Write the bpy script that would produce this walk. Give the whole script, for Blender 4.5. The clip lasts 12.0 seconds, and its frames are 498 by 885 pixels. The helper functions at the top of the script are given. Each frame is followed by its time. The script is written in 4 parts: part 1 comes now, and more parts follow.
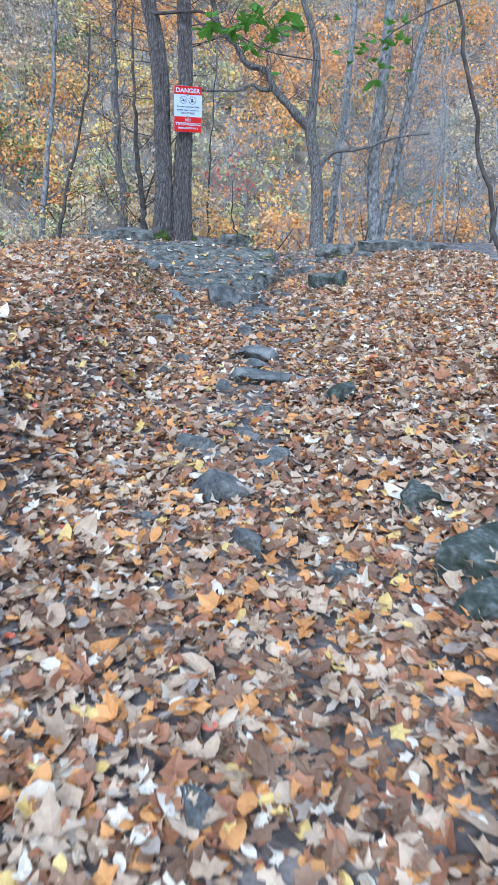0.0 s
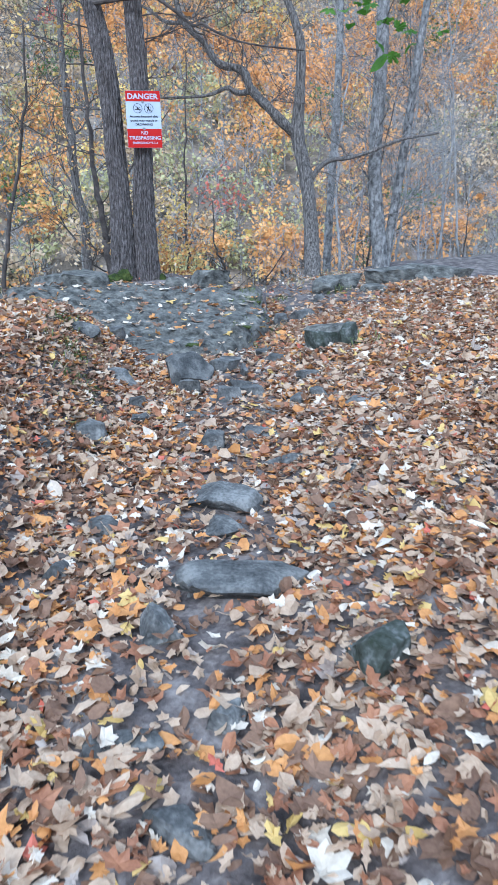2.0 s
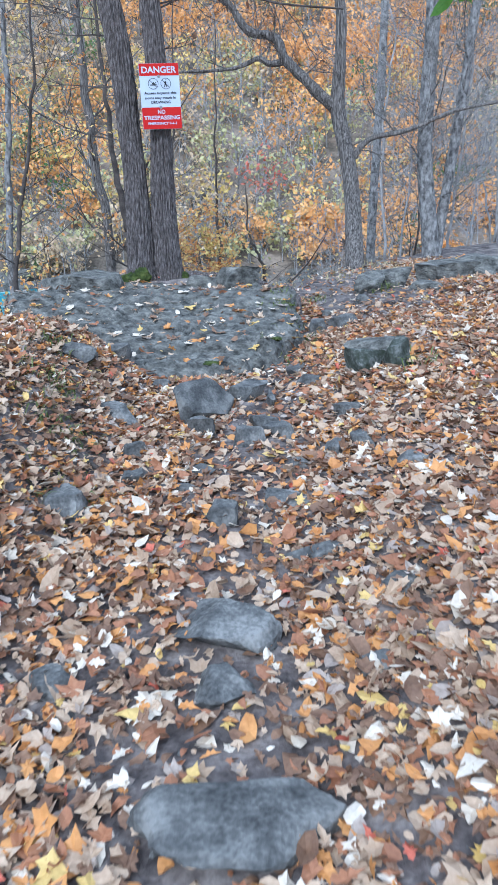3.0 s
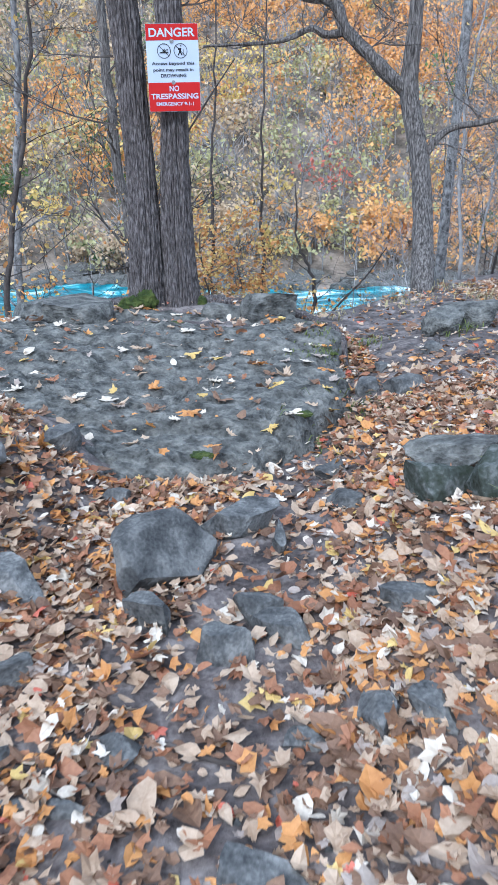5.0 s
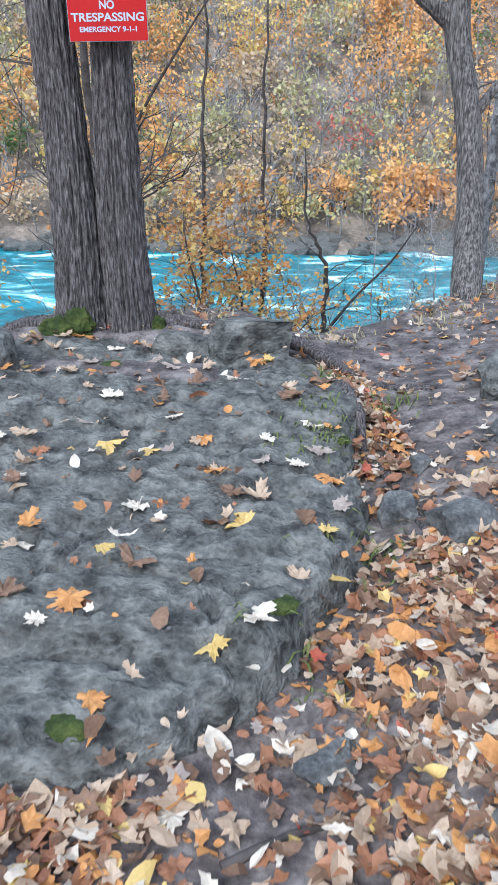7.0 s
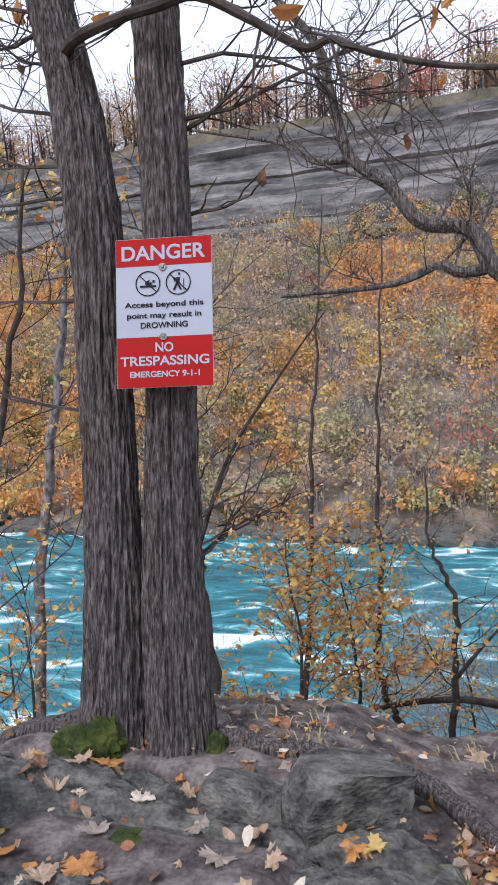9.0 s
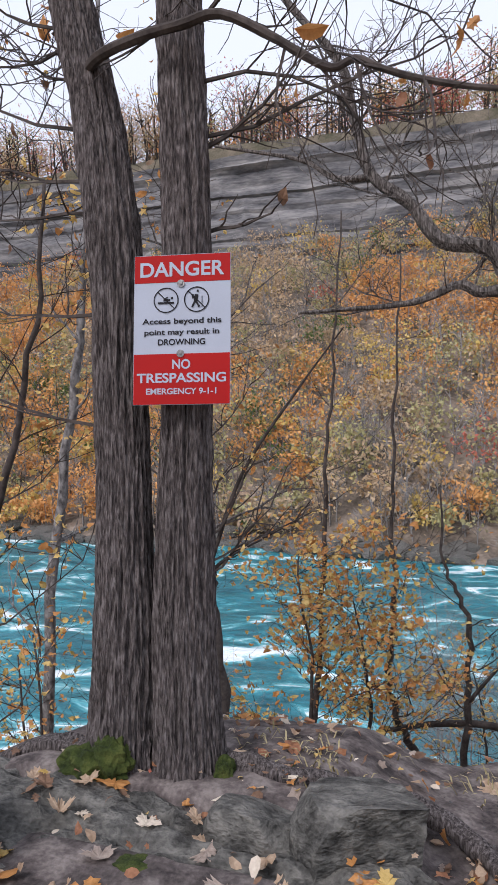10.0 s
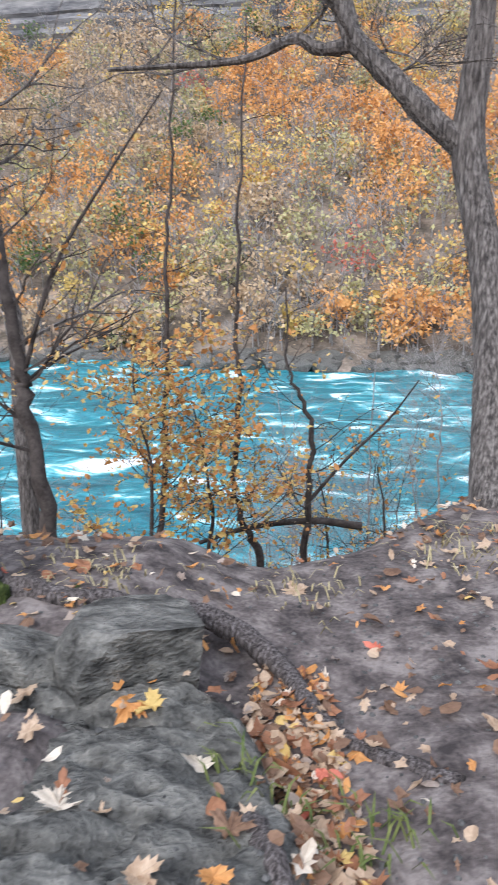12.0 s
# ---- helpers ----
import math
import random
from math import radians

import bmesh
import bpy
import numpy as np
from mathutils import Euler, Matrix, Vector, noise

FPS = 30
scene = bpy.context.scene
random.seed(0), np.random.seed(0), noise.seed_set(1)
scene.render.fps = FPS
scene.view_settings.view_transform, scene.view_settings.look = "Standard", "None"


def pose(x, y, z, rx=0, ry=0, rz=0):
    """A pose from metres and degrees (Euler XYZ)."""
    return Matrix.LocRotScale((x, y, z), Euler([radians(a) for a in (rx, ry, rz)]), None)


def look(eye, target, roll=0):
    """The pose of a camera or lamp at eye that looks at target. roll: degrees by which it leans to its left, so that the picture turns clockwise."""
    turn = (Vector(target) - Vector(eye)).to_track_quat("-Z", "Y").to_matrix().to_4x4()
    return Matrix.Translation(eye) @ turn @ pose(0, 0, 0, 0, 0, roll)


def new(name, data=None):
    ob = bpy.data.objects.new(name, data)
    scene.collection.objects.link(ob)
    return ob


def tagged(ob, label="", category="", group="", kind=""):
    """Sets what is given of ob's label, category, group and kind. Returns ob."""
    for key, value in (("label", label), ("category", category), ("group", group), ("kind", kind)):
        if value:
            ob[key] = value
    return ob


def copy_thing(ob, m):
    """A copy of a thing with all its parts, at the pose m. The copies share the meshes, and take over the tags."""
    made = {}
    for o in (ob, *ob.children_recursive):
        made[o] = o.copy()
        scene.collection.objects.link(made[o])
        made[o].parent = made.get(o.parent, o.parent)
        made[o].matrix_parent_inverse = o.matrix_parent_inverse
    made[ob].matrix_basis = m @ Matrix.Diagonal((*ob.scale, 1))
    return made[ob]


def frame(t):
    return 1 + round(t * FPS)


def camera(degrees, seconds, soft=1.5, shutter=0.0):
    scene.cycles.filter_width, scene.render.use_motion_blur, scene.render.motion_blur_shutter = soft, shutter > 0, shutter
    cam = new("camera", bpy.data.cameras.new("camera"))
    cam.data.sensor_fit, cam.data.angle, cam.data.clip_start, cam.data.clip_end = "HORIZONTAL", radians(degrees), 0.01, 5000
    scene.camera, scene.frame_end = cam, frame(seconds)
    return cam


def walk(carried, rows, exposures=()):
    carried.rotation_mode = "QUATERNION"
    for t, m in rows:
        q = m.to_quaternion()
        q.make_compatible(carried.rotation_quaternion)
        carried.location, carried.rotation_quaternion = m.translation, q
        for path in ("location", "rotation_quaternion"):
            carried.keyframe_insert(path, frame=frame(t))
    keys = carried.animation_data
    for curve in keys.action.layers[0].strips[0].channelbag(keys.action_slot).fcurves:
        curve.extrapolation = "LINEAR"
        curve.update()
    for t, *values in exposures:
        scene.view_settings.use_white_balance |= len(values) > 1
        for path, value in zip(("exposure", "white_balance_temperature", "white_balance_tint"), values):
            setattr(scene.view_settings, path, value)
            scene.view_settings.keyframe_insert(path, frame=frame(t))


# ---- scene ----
cam = camera(38.4, 12.0, soft=1.0, shutter=0.2)
PATH = [
    (0, (0.217, 1.851, 0.579), (0.251, 3.736, -0.087), 3.1),
    (0.5, (0.276, 2.512, 0.652), (0.324, 4.399, -0.008), 0.6),
    (1, (0.435, 3.087, 0.702), (0.5, 4.975, 0.047), 0.0),
    (1.5, (0.412, 3.745, 0.742), (0.472, 5.632, 0.084), 0.5),
    (2, (0.426, 4.289, 0.732), (0.442, 6.184, 0.093), -0.2),
    (2.5, (0.507, 4.832, 0.755), (0.405, 6.706, 0.064), -1.8),
    (3, (0.544, 5.449, 0.802), (0.44, 7.325, 0.117), -1.7),
    (3.2, (0.56, 5.678, 0.812), (0.407, 7.558, 0.148), -1.3),
    (4.8, (0.658, 7.326, 0.812), (0.402, 9.182, 0.112), -1.2),
    (5, (0.691, 7.546, 0.831), (0.435, 9.405, 0.14), -0.9),
    (5.5, (0.666, 8.13, 0.805), (0.406, 9.988, 0.111), -0.5),
    (6, (0.702, 8.669, 0.81), (0.444, 10.526, 0.114), -0.7),
    (6.5, (0.733, 9.177, 0.858), (0.448, 10.997, 0.078), -0.6),
    (7, (0.665, 9.726, 0.887), (0.374, 11.542, 0.101), -0.5),
    (7.5, (0.663, 10.096, 0.927), (0.203, 11.926, 0.265), -1.2),
    (7.7, (0.673, 10.299, 0.941), (0.131, 12.147, 0.4), -0.9),
    (9.3, (0.529, 11.244, 1.185), (-0.106, 13.14, 1.199), -1.0),
    (9.5, (0.534, 11.242, 1.189), (-0.11, 13.136, 1.206), -0.4),
    (10, (0.524, 11.237, 1.189), (-0.147, 13.121, 1.205), 0.1),
    (10.5, (0.501, 11.25, 1.173), (-0.182, 13.129, 1.173), 0.3),
    (11, (0.472, 11.337, 1.099), (-0.184, 13.206, 0.825), 0.3),
    (11.5, (0.567, 11.543, 1.044), (0.011, 13.404, 0.571), 0.0),
    (12, (0.773, 11.817, 1.066), (0.452, 13.726, 0.566), 0.2),
]
walk(cam, [(t, look(eye, target, roll)) for t, eye, target, roll in PATH],
     exposures=[(0, 1.03, 4780, 5), (6.0, 1.05, 5150, 9), (7.7, 0.97, 5450, 11), (9.3, 0.38, 6000, 20), (10.5, 0.28, 6200, 20), (11.1, 0.62, 6300, 18), (12.0, 0.97, 5850, 15)])

# ---- world and light: a bright overcast autumn day ----
world = bpy.data.worlds.new("world")
scene.world = world
world.use_nodes = True
wn, wl = world.node_tree.nodes, world.node_tree.links
wn.clear()
sky = wn.new("ShaderNodeTexSky")
sky.sky_type = "NISHITA"
sky.sun_disc = False
sky.sun_elevation = radians(42)
sky.sun_rotation = radians(200)
sky.air_density, sky.dust_density = 1.0, 3.0
cloud = wn.new("ShaderNodeMix")
cloud.data_type = "RGBA"
cloud.inputs[0].default_value = 0.75
cloud.inputs[7].default_value = (9.0, 9.6, 10.4, 1)
wbg = wn.new("ShaderNodeBackground")
wbg.inputs[1].default_value = 0.105
wout = wn.new("ShaderNodeOutputWorld")
wl.new(sky.outputs[0], cloud.inputs[6])
wl.new(cloud.outputs[2], wbg.inputs[0])
wl.new(wbg.outputs[0], wout.inputs[0])

sun_data = bpy.data.lights.new("sun", "SUN")
sun_data.energy = 1.5
sun_data.angle = radians(18)
sun_data.color = (1.0, 0.96, 0.9)
sun = new("sun", sun_data)
sun.matrix_world = look((-8, -20, 25), (0, 8, 0))


# ---- materials ----
def material(name, colours, scale=8.0, rough=0.8, bump=0.3, stretch=(1, 1, 1), fine=60.0, vary=0.0, spec=0.3, dist=0.01, space="Object"):
    """Noise at two scales between two or three colours, with a fine relief."""
    m = bpy.data.materials.new(name)
    m.use_nodes = True
    n, l = m.node_tree.nodes, m.node_tree.links
    b = n["Principled BSDF"]
    b.inputs["Roughness"].default_value = rough
    b.inputs["Specular IOR Level"].default_value = spec
    co = n.new("ShaderNodeTexCoord")
    mp = n.new("ShaderNodeMapping")
    mp.inputs["Scale"].default_value = stretch
    l.new(co.outputs[space], mp.inputs[0])
    big = n.new("ShaderNodeTexNoise")
    big.inputs["Scale"].default_value = scale
    big.inputs["Detail"].default_value = 6
    l.new(mp.outputs[0], big.inputs[0])
    small = n.new("ShaderNodeTexNoise")
    small.inputs["Scale"].default_value = fine
    small.inputs["Detail"].default_value = 5
    l.new(mp.outputs[0], small.inputs[0])
    mix = n.new("ShaderNodeMath")
    mix.operation = "MULTIPLY_ADD"
    l.new(small.outputs[0], mix.inputs[0])
    mix.inputs[1].default_value = 0.45
    half = n.new("ShaderNodeMath")
    half.operation = "MULTIPLY_ADD"
    l.new(big.outputs[0], half.inputs[0])
    half.inputs[1].default_value = 1.0
    half.inputs[2].default_value = -0.22
    l.new(half.outputs[0], mix.inputs[2])
    ramp = n.new("ShaderNodeValToRGB")
    el = ramp.color_ramp.elements
    el[0].position, el[1].position = 0.3, 0.7
    el[0].color, el[1].color = (*colours[0], 1), (*colours[-1], 1)
    if len(colours) == 3:
        e = el.new(0.5)
        e.color = (*colours[1], 1)
    l.new(mix.outputs[0], ramp.inputs[0])
    out = ramp.outputs[0]
    if vary:
        info = n.new("ShaderNodeObjectInfo")
        hsv = n.new("ShaderNodeHueSaturation")
        mr = n.new("ShaderNodeMapRange")
        mr.inputs[3].default_value, mr.inputs[4].default_value = 1 - vary, 1 + vary
        l.new(info.outputs["Random"], mr.inputs[0])
        l.new(mr.outputs[0], hsv.inputs["Value"])
        l.new(out, hsv.inputs["Color"])
        out = hsv.outputs[0]
    l.new(out, b.inputs["Base Color"])
    if bump:
        bp = n.new("ShaderNodeBump")
        bp.inputs["Strength"].default_value = bump
        bp.inputs["Distance"].default_value = dist
        l.new(mix.outputs[0], bp.inputs["Height"])
        l.new(bp.outputs[0], b.inputs["Normal"])
    return m


SOIL = material("soil", [(0.034, 0.028, 0.026), (0.105, 0.087, 0.079), (0.22, 0.19, 0.17)], 7.0, 0.95, 0.9, fine=45, dist=0.02)
ROCK = material("limestone", [(0.03, 0.029, 0.025), (0.1, 0.097, 0.085), (0.195, 0.187, 0.162)], 12.0, 0.8, 1.0, stretch=(0.8, 1.2, 1.2), fine=55, dist=0.04)
STONE = material("path_stone", [(0.03, 0.03, 0.029), (0.088, 0.086, 0.08), (0.185, 0.178, 0.162)], 9, 0.75, 1.0, fine=70, vary=0.25)
MOSS_STONE = material("mossy_stone", [(0.018, 0.022, 0.012), (0.045, 0.05, 0.04), (0.13, 0.132, 0.12)], 12, 0.9, 0.9, fine=50)
MOSS = material("moss", [(0.012, 0.02, 0.004), (0.035, 0.05, 0.01), (0.075, 0.088, 0.02)], 12, 1.0, 1.0, fine=120)
BARK = material("shaggy_bark", [(0.018, 0.015, 0.014), (0.088, 0.074, 0.068), (0.2, 0.178, 0.168)], 90, 0.95, 1.0, stretch=(1, 1, 0.17), fine=220, dist=0.02)
OAK_BARK = material("grey_bark", [(0.03, 0.026, 0.023), (0.1, 0.088, 0.078), (0.21, 0.19, 0.17)], 60, 0.92, 0.9, stretch=(1, 1, 0.12), fine=120)
PALE_BARK = material("pale_bark", [(0.05, 0.047, 0.045), (0.15, 0.143, 0.135), (0.27, 0.26, 0.245)], 16, 0.9, 0.6, stretch=(1, 1, 0.6), fine=40)
TWIG = material("twig_bark", [(0.03, 0.024, 0.02), (0.09, 0.075, 0.065)], 10, 0.9, 0.3, fine=50)
GREY_TWIG = material("weathered_twig", [(0.16, 0.15, 0.14), (0.36, 0.34, 0.32)], 6, 0.9, 0.2)
GRASS = material("grass", [(0.05, 0.08, 0.015), (0.16, 0.17, 0.05)], 10, 0.7, 0)
DRY_GRASS = material("dry_grass", [(0.2, 0.16, 0.07), (0.42, 0.36, 0.2)], 10, 0.8, 0)


def leafmat(name, a, c, rough=0.6, fine=90.0, through_light=0.25, scale=7.0):
    m = material(name, [a, c], scale, rough, 0.35, fine=fine, dist=0.004, spec=0.35)
    n, l = m.node_tree.nodes, m.node_tree.links
    b, out = n["Principled BSDF"], n["Material Output"]
    tr = n.new("ShaderNodeBsdfTranslucent")
    sh = n.new("ShaderNodeMixShader")
    sh.inputs[0].default_value = through_light
    l.new(b.inputs["Base Color"].links[0].from_socket, tr.inputs[0])
    l.new(b.outputs[0], sh.inputs[1])
    l.new(tr.outputs[0], sh.inputs[2])
    l.new(sh.outputs[0], out.inputs[0])
    return m


LEAVES = [
    leafmat("brown_leaf", (0.12, 0.064, 0.038), (0.27, 0.16, 0.095)),
    leafmat("tan_leaf", (0.35, 0.235, 0.145), (0.56, 0.42, 0.29)),
    leafmat("orange_leaf", (0.42, 0.18, 0.05), (0.66, 0.33, 0.11)),
    leafmat("yellow_leaf", (0.5, 0.33, 0.09), (0.72, 0.52, 0.19)),
    leafmat("cream_leaf", (0.52, 0.43, 0.32), (0.76, 0.67, 0.54)),
    leafmat("rust_leaf", (0.22, 0.09, 0.045), (0.42, 0.2, 0.1)),
    leafmat("greyish_leaf", (0.26, 0.2, 0.16), (0.46, 0.38, 0.31)),
    leafmat("red_leaf", (0.4, 0.08, 0.04), (0.62, 0.2, 0.13)),
]
GREEN_LEAF = leafmat("green_leaf", (0.05, 0.13, 0.012), (0.12, 0.24, 0.03), through_light=0.45)
FAR_LEAVES = [
    leafmat("far_orange", (0.56, 0.26, 0.08), (0.78, 0.43, 0.15), fine=3, scale=0.2),
    leafmat("far_yellow", (0.52, 0.37, 0.1), (0.72, 0.54, 0.18), fine=3, scale=0.2),
    leafmat("far_olive", (0.32, 0.3, 0.14), (0.5, 0.46, 0.22), fine=3, scale=0.2),
    leafmat("far_rust", (0.42, 0.3, 0.18), (0.6, 0.45, 0.28), fine=3, scale=0.2),
    leafmat("far_red", (0.4, 0.1, 0.07), (0.6, 0.2, 0.13), fine=3, scale=0.2),
    leafmat("far_green", (0.06, 0.11, 0.03), (0.14, 0.2, 0.06), fine=3, scale=0.2),
]


# ---- shape helpers ----
def mesh_ob(name, verts, faces, mats, index=None, smooth=False):
    me = bpy.data.meshes.new(name)
    me.from_pydata(verts, [], faces)
    for m in mats:
        me.materials.append(m)
    if index is not None:
        me.polygons.foreach_set("material_index", np.asarray(index, dtype=np.int32))
    if smooth:
        me.polygons.foreach_set("use_smooth", np.ones(len(me.polygons), dtype=bool))
    me.update()
    return new(name, me)


def sm(a, b, v):
    k = min(1.0, max(0.0, (v - a) / (b - a)))
    return k * k * (3 - 2 * k)


def fbm(x, y, z=0.0, octaves=4):
    return noise.fractal(Vector((x, y, z)), 1.0, 2.0, octaves)


def tube(verts, faces, pts, radii, sides=6, rough=0.0, seed=0.0):
    """Append a tapered tube along pts."""
    start = len(verts)
    pts = [Vector(p) for p in pts]
    side = None
    for i, p in enumerate(pts):
        d = (pts[min(i + 1, len(pts) - 1)] - pts[max(i - 1, 0)]).normalized()
        if side is None:
            side = d.orthogonal().normalized()
        side = (side - d * side.dot(d)).normalized()
        up = d.cross(side)
        for k in range(sides):
            a = 2 * math.pi * k / sides
            r = radii[i]
            if rough:
                r *= 1 + rough * noise.noise(Vector((math.cos(a) * 2 + seed, math.sin(a) * 2, i * 0.35)))
            verts.append(tuple(p + side * (math.cos(a) * r) + up * (math.sin(a) * r)))
    n = len(pts)
    for i in range(n - 1):
        for k in range(sides):
            a, b = start + i * sides + k, start + i * sides + (k + 1) % sides
            faces.append((a, b, b + sides, a + sides))
    faces.append(tuple(start + (n - 1) * sides + k for k in range(sides)))
    faces.append(tuple(start + k for k in reversed(range(sides))))


def bend(pts, steps=6):
    """A smooth line through the given points (Catmull-Rom)."""
    p = [Vector(q) for q in pts]
    p = [p[0] * 2 - p[1]] + p + [p[-1] * 2 - p[-2]]
    out = []
    for i in range(1, len(p) - 2):
        for s in range(steps):
            t = s / steps
            a, b, c, d = p[i - 1], p[i], p[i + 1], p[i + 2]
            out.append(0.5 * (2 * b + (c - a) * t + (2 * a - 5 * b + 4 * c - d) * t * t + (3 * b - a - 3 * c + d) * t ** 3))
    out.append(p[-2])
    return out


def taper(n, a, b):
    return [a + (b - a) * i / (n - 1) for i in range(n)]


def lerp(v, table):
    return float(np.interp(v, [q[0] for q in table], [q[1] for q in table]))


# ---- the lie of the land ----
EDGE = [(-60, -10), (-6, 8.5), (-2.6, 11.6), (-2.1, 13.8), (-1.4, 14.7), (0.0, 14.85), (0.8, 15.4), (1.8, 16.8), (3, 18.3), (5, 20.0), (9, 23), (60, 45)]
WATER = -12.0


def ground_z(x, y, fine=True):
    if y > 60:
        bank = 98.5 + 2.5 * fbm(x * 0.05, 3)
        if y < bank:
            return WATER - 2.5
        up = y - bank
        z = WATER - 0.6 + 1.8 * sm(0, 2, up) + 0.67 * max(0.0, up - 3) + 3.0 * fbm(x * 0.03, y * 0.03) * sm(3, 25, up)
        if y > 192:
            z = 50.0
        if y > 214:
            z = 86 + 1.5 * fbm(x * 0.02, 7.1)
        return z
    z = lerp(y, [(-50, -0.9), (0, -0.73), (9, -0.71), (10.5, -0.68), (12.0, -0.66), (13.2, -0.56), (14.5, -0.52), (60, -0.5)])
    right = 0.2 * sm(0.55, 1.3, x) + 0.115 * max(0.0, min(x, 3.4) - 1.3)
    z += right * (1 - 0.75 * sm(12.5, 15.0, y))
    z += 0.55 * sm(-0.35, -1.25, x) * (1 - sm(10.6, 12.0, y)) - 0.25 * sm(-1.8, -3.5, x)
    # soil bank round the foot of the double tree
    z += 0.24 * sm(13.85, 14.1, y) * sm(0.35, -0.3, x) * sm(-2.3, -1.5, x)
    z += 0.24 * sm(12.95, 13.15, y) * sm(0.1, -0.2, x) * sm(-1.6, -1.2, x) * (1 - sm(13.6, 13.9, y))
    s = y - lerp(x, EDGE)
    if s > 0:
        z -= 0.62 * (s - 0.4 * (1 - math.exp(-s / 0.4)))
    if y < 60 and z < WATER - 2:
        z = WATER - 2
    if fine:
        z += 0.035 * fbm(x * 1.3, y * 1.3, 5) + 0.014 * fbm(x * 6, y * 6, 2)
    return z


def spread(lo, hi, step, far, grow=1.18):
    out = list(np.arange(lo, hi + step / 2, step))
    d = step
    while out[-1] < far[1]:
        d = min(d * grow, 5.0 if out[-1] < 260 else 60)
        out.append(out[-1] + d)
    d = step
    while out[0] > far[0]:
        d = min(d * grow, 5.0 if out[0] > -260 else 60)
        out.insert(0, out[0] - d)
    return out


gx = spread(-3.2, 4.2, 0.065, (-900, 900))
gy = spread(1.0, 18.0, 0.065, (-300, 1500))
gv = [(x, y, ground_z(x, y)) for y in gy for x in gx]
nx = len(gx)
gf = [(j * nx + i, j * nx + i + 1, (j + 1) * nx + i + 1, (j + 1) * nx + i) for j in range(len(gy) - 1) for i in range(nx - 1)]
gi = [1 if gv[q[0]][1] > 60 else 2 if abs(gv[q[0]][0] - 0.3) > 1.0 + 0.28 * max(0.0, gv[q[0]][1] - 2.6) or gv[q[0]][1] < 2.7 else 0 for q in gf]
LITTER = material("littered_slope", [(0.07, 0.06, 0.045), (0.16, 0.13, 0.1), (0.29, 0.235, 0.18)], 0.35, 1.0, 0.6, fine=2.5, dist=0.3)
FOREST_FLOOR = material("leafy_floor", [(0.09, 0.055, 0.035), (0.28, 0.17, 0.1), (0.52, 0.37, 0.22)], 11, 0.95, 0.8, fine=26, dist=0.02)
ground = tagged(mesh_ob("ground", gv, gf, [SOIL, LITTER, FOREST_FLOOR], gi, smooth=True), "trodden dark brown forest soil falling away to a river gorge", "ground", kind="structure")


# ---- river ----
def water_material():
    m = bpy.data.materials.new("rapids_water")
    m.use_nodes = True
    n, l = m.node_tree.nodes, m.node_tree.links
    b = n["Principled BSDF"]
    co = n.new("ShaderNodeTexCoord")
    mp = n.new("ShaderNodeMapping")
    mp.inputs["Scale"].default_value = (0.55, 1.0, 1.0)
    mp.inputs["Rotation"].default_value = (0, 0, radians(8))
    l.new(co.outputs["Object"], mp.inputs[0])
    foam = n.new("ShaderNodeTexNoise")
    foam.inputs["Scale"].default_value = 0.3
    foam.inputs["Detail"].default_value = 9
    foam.inputs["Roughness"].default_value = 0.68
    foam.inputs["Distortion"].default_value = 0.9
    l.new(mp.outputs[0], foam.inputs[0])
    ramp = n.new("ShaderNodeValToRGB")
    el = ramp.color_ramp.elements
    el[0].position, el[0].color = 0.36, (0.006, 0.085, 0.11, 1)
    el[1].position, el[1].color = 0.63, (0.82, 0.9, 0.9, 1)
    e = el.new(0.52)
    e.color = (0.018, 0.2, 0.24, 1)
    e = el.new(0.57)
    e.color = (0.12, 0.42, 0.45, 1)
    l.new(foam.outputs[0], ramp.inputs[0])
    l.new(ramp.outputs[0], b.inputs["Base Color"])
    b.inputs["Roughness"].default_value = 0.28
    rip = n.new("ShaderNodeTexNoise")
    rip.inputs["Scale"].default_value = 1.6
    rip.inputs["Detail"].default_value = 6
    l.new(mp.outputs[0], rip.inputs[0])
    bp = n.new("ShaderNodeBump")
    bp.inputs["Strength"].default_value = 0.6
    bp.inputs["Distance"].default_value = 0.4
    l.new(rip.outputs[0], bp.inputs["Height"])
    l.new(bp.outputs[0], b.inputs["Normal"])
    return m


rx = list(np.arange(-190, 150, 1.5))
ry = list(np.arange(18, 106, 0.8))
rv = [(x, y, WATER + 0.45 * fbm(x * 0.10, y * 0.28, 1) + 0.15 * fbm(x * 0.4, y * 0.9, 4)) for y in ry for x in rx]
rn = len(rx)
rf = [(j * rn + i, j * rn + i + 1, (j + 1) * rn + i + 1, (j + 1) * rn + i) for j in range(len(ry) - 1) for i in range(rn - 1)]
river = tagged(mesh_ob("water", rv, rf, [water_material()], smooth=True), "fast turquoise river with white rapids in a gorge", "river", kind="structure")


# ---- far gorge wall: layered cliff ----
CLIFF = material("cliff_rock", [(0.05, 0.05, 0.053), (0.135, 0.132, 0.13), (0.25, 0.24, 0.225)], 0.16, 0.95, 0.6, stretch=(0.5, 1, 2.2), fine=0.9, dist=0.5)
BRUSH = material("brush", [(0.06, 0.06, 0.035), (0.18, 0.15, 0.11)], 0.2, 1.0, 0.5, fine=2, dist=0.4)


